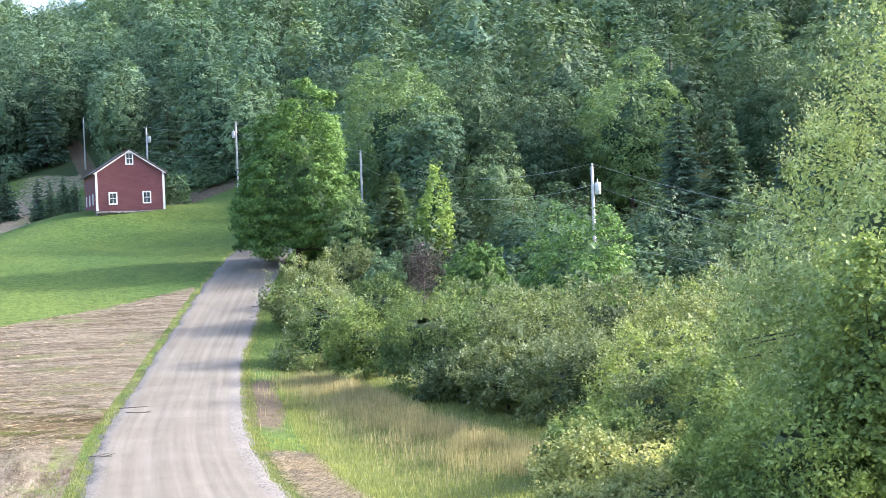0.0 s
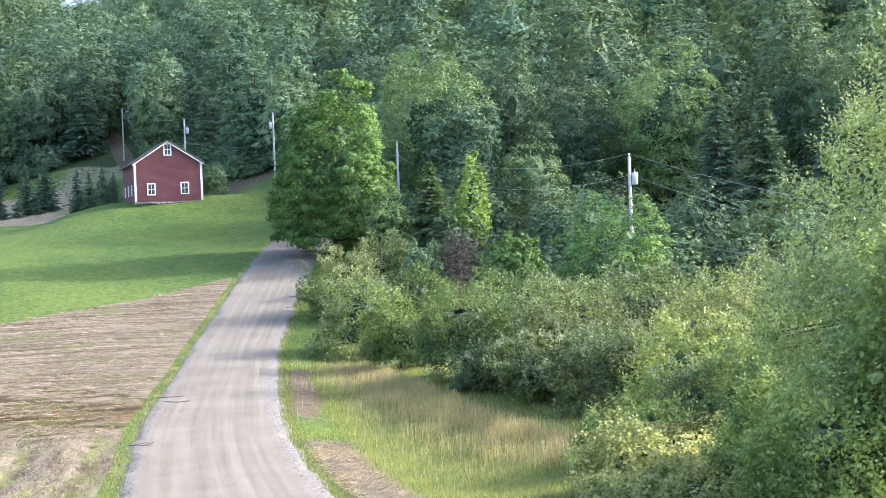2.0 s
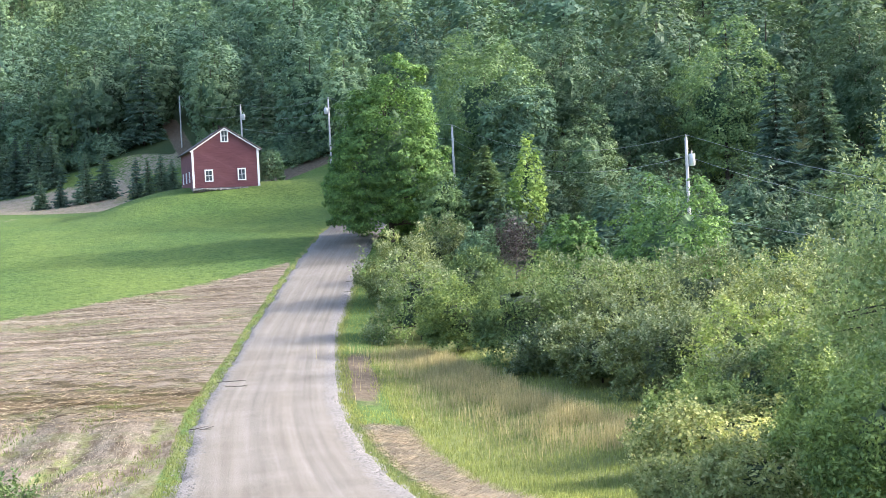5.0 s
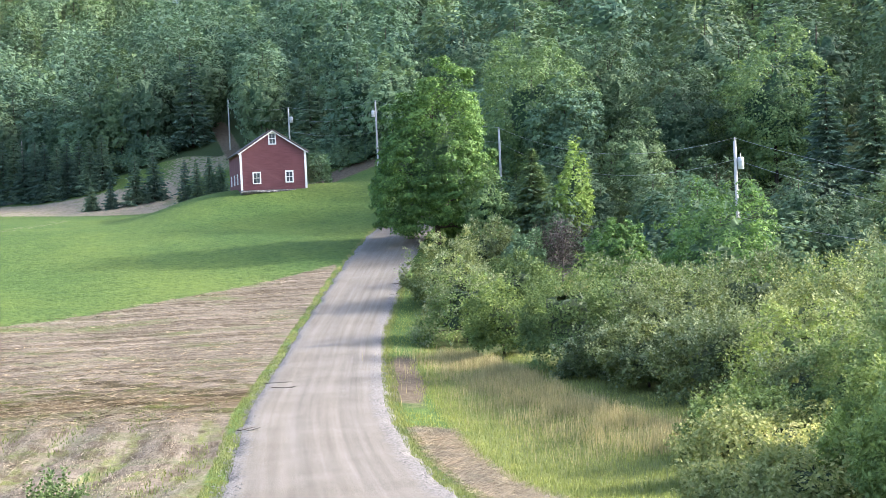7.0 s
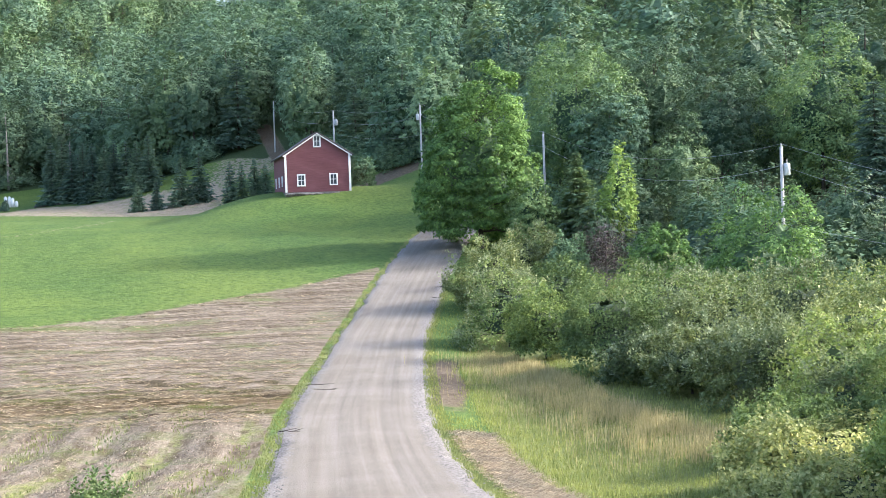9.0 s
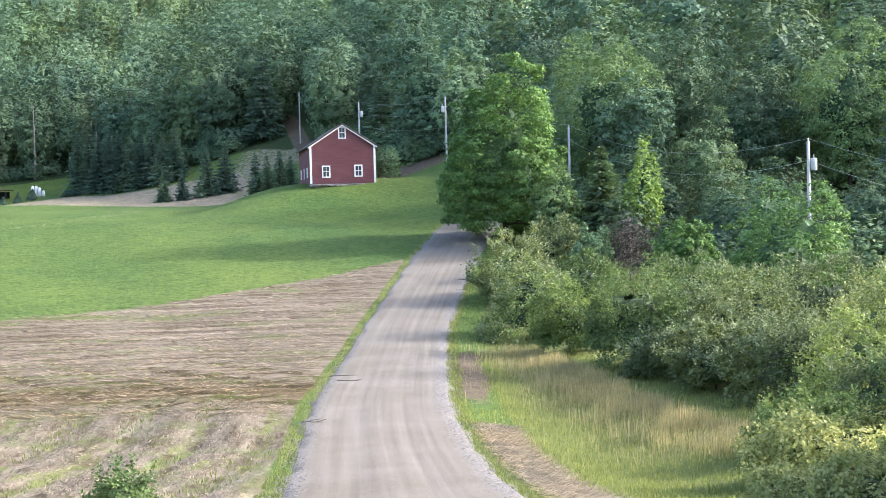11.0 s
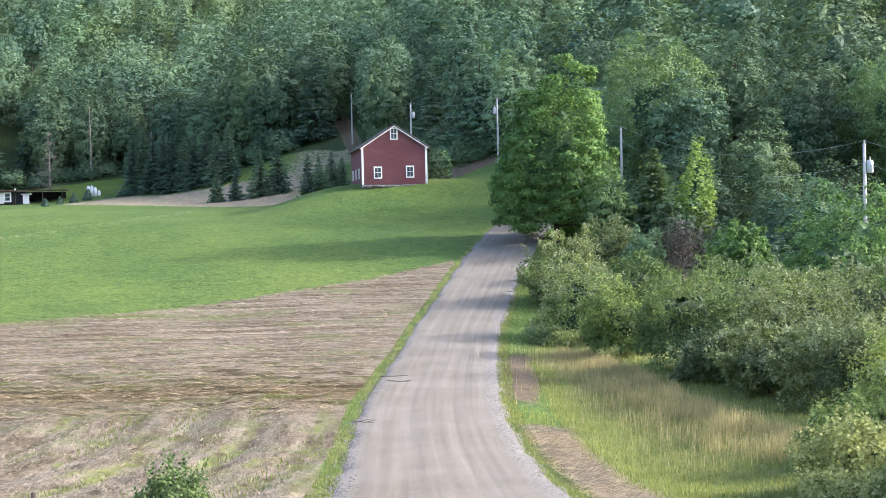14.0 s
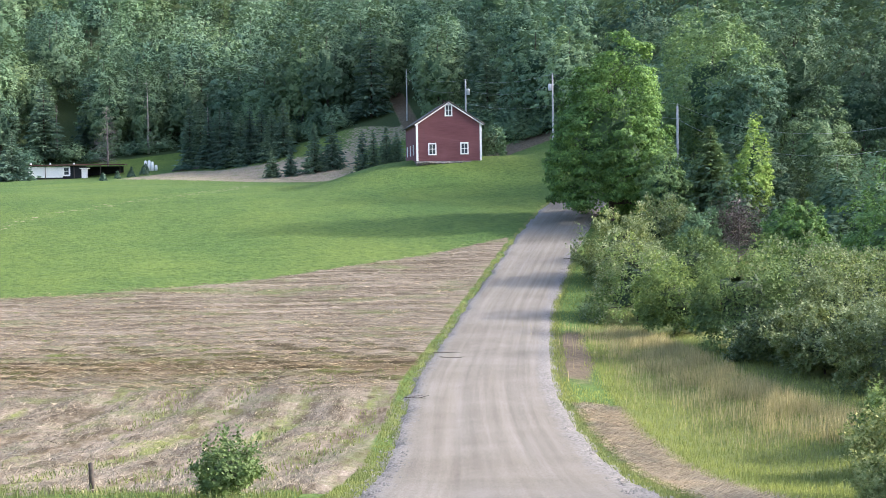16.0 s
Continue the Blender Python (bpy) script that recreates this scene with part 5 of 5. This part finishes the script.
def dead_tree(seed, x, y, h, w, mat, label, arms=70, fuzz=0):
    """A bare standing tree: trunk, drooping dead branches and twigs."""
    rng = np.random.default_rng(seed)
    ob = thing("dead_tree", pose(*base(x, y)), label, "tree")
    v, f = tube_arrays([(0, 0, -0.3), (0.05, 0, h * 0.5), (0, 0.05, h)], [h * 0.016 + 0.03, h * 0.009 + 0.02, 0.015], 7)
    part("trunk", raw_mesh("trunk", v, f, [mat], smooth=True), None, ob)
    pieces = []
    for i in range(arms):
        s = rng.uniform(0.12, 0.97)
        a = rng.uniform(0, 6.28)
        ln = w / 2 * (1.05 - s) ** 0.6 * rng.uniform(0.5, 1.1)
        o = np.array([0, 0, s * h])
        e = o + np.array([math.cos(a) * ln, math.sin(a) * ln, rng.uniform(-0.25, 0.3) * ln])
        pieces.append(tube_arrays([o, (o + e) / 2 + [0, 0, 0.1 * ln], e], [0.03, 0.02, 0.008], 4))
        for j in range(4):
            q = o + (e - o) * rng.uniform(0.3, 1)
            pieces.append(tube_arrays([q, q + rng.normal(0, 0.28, 3) * [ln, ln, 0.6 * ln]], [0.014, 0.006], 3))
    v, f = join_arrays(pieces)
    tagged(part("dead_twigwork", raw_mesh("dead_twigwork", v, f, [mat], smooth=True), None, ob), kind="stuff")
    if fuzz:
        c = rng.normal(size=(fuzz, 3)) * [w * 0.22, w * 0.22, h * 0.18] + [0, 0, h * 0.62]
        part("dead_needles", leaves_mesh("dead_needles", leaf_quads(rng, c, unit(rng.normal(size=(fuzz, 3))), 0.22, 0.3), [M_DEADNEEDLE]), None, ob)


M_GREYWOOD = plain("grey_dead_wood", (0.17, 0.15, 0.14), 0.9, 0.3, 4.0)
dead_tree(91, 18.6, 105.4, 5.4, 5.0, M_GREYWOOD, "dead conifer with purple-brown bare twigs", 90, 2600)
dead_tree(92, -81.9, 267.0, 14.0, 9.0, M_GREYWOOD, "tall grey dead conifer with bare branches", 90)
dead_tree(94, -64.5, 283.0, 13.5, 3.2, M_PALEBARK, "pale bare birch snag at the wood's edge", 22)
dead_tree(95, -78.0, 284.0, 16.5, 5.0, M_PALEBARK, "tall pale dead birch with few bare limbs", 26)
dead_tree(93, -99.0, 286.0, 12.0, 4.0, M_GREYWOOD, "grey bare snag among dark conifers", 26)
conifer("spruce_tree", 140, 9.0, 9.0, 0.1, 32, 12, label="broad dark green spruce beside the long shed", m=pose(*base(-93.5, 244.7)), sprays=4)


def shed():
    ob = thing("shed", pose(-98, 257, 12.72, 0, 0, 10.8), "long low open-fronted shed with white panels and rusty roof", "shed", )
    L = 21.0
    part("back_wall", box((0, 5.0, -0.4), (L, 5.15, 2.5)), M_DARK, ob, "dark boarded back wall")
    part("front_wall", box((9.8, 0.3, -0.4), (14.0, 0.45, 2.5)), M_DARK, ob, "dark boarded front wall")
    part("panel", box((2.9, 0.2, 0.25), (9.6, 0.29, 2.4), 0.01), M_WHITE, ob, "white painted wall panel")
    part("sill_board", box((2.9, 0.22, -0.4), (9.8, 0.31, 0.24)), M_DARK, ob)
    w = part("window", box((9.75, 0.16, 0.75), (10.75, 0.19, 2.25)), M_GLASS, ob, "dark window in a wide white frame")
    for lo, hi in (((9.5, 0.1, 0.5), (9.8, 0.18, 2.45)), ((10.7, 0.1, 0.5), (11.0, 0.18, 2.45)), ((9.8, 0.1, 2.2), (10.7, 0.18, 2.45)), ((9.8, 0.1, 0.5), (10.7, 0.18, 0.8)), ((9.8, 0.12, 1.45), (10.7, 0.185, 1.55))):
        part("frame", box(lo, hi, 0.01), M_WHITE, w, "white window frame")
    part("door", box((13.2, 0.1, -0.3), (14.4, 0.2, 1.9), 0.02), M_WHITE, ob, "white door leaning at the front")
    part("canopy", box((12.9, -0.4, 1.95), (14.9, 0.3, 2.1), 0.02), M_WHITE, ob)
    bm = box((-0.5, -0.6, 0), (L + 0.8, 5.5, 0.22), 0.03)
    bm.transform(Matrix.Translation((0, 0, 2.62)) @ Matrix.Rotation(radians(1.2), 4, "X"))
    part("roof", bm, plain("rusty_roofing", (0.11, 0.055, 0.045), 0.8, 0.35, 1.5), ob, "rust-brown flat roof")
    for x in (0.2, 2.6, 6.2, 11.8, 17.0, 20.8):
        v, f = tube_arrays([(x, -0.3, -0.5), (x, -0.3, 2.64)], [0.07, 0.07], 8)
        part("post", raw_mesh("post", v, f, [M_STEEL if x < 3 else M_BARK]), None, ob)
    for x in (3.2, 7.0, 11.6):
        bm = bmesh.new()
        bmesh.ops.create_cone(bm, segments=10, radius1=0.22, radius2=0.16, depth=0.35, cap_ends=True)
        bm.transform(Matrix.Translation((x, 1.2, 3.02)))
        part("roof_vent", bm, M_STEEL, ob)


shed()


def wrapped_roll(x, y, h, r, lean):
    ob = thing("white_tank", pose(*base(x, y, 0.1), lean, lean * 0.6, 0), "tall white upright plastic tank standing on the lawn", "tank", "white tanks")
    z = np.array([0, 0.02, 0.5, 0.96, 1.0]) * h
    v, f = tube_arrays(np.stack([np.zeros(5), np.zeros(5), z], 1), [0.02, r, r * 1.02, r * 0.9, 0.03], 14)
    part("shell", raw_mesh("shell", v, f, [M_WHITE], smooth=False), None, ob)
    v, f = tube_arrays([(0, 0, h), (0, 0, h + 0.08), (0, 0, h + 0.09)], [r * 0.4, r * 0.38, 0.02], 10)
    part("lid", raw_mesh("lid", v, f, [M_WHITE]), None, ob)


for x, y, h, r, ln in ((-73.6, 265.5, 2.2, 0.32, 0), (-72.8, 265.2, 2.2, 0.32, 2), (-72.0, 264.9, 1.9, 0.32, -5), (-71.2, 264.6, 1.2, 0.3, 0)):
    wrapped_roll(x, y, h, r, ln)

for i, (x, y, h, w) in enumerate(((-69.2, 222.7, 1.5, 1.4), (-70.5, 235.5, 1.5, 1.3), (-71.0, 246.0, 1.9, 1.6), (-71.3, 256.0, 2.2, 1.8), (-72.4, 261.0, 2.0, 1.6))):
    broadleaf("clipped_shrub", 150 + i, h, w, 0.0, 60, 2600, 0.15, M_SPRUCE, cone_profile, label="small clipped dark evergreen cone on the lawn", category="shrub", m=pose(*base(x, y)), limb_count=3)
broadleaf("hedge", 160, 1.2, 3.6, 0.0, 50, 1500, 0.18, M_BROAD, dome_profile, label="low rounded green shrub by the stone wall", category="shrub", m=pose(*base(-64.0, 258)), limb_count=4)


def stone_wall():
    rng = np.random.default_rng(6)
    ob = thing("stone_wall", pose(*base(-60, 259)), "tumbled low wall of grey field stones", "wall")
    for i in range(46):
        x = -6 + 14 * i / 45
        bm = bmesh.new()
        bmesh.ops.create_icosphere(bm, subdivisions=1, radius=rng.uniform(0.25, 0.5))
        for v in bm.verts:
            v.co *= rng.uniform(0.75, 1.2)
            v.co.z *= 0.7
        z = float(height(-60 + x, 259)) - float(height(-60, 259))
        bm.transform(Matrix.Translation((x, rng.normal(0, 0.3), z + 0.1 + 0.25 * (i % 3 == 1))))
        part("stone", bm, M_STONE, ob)


stone_wall()
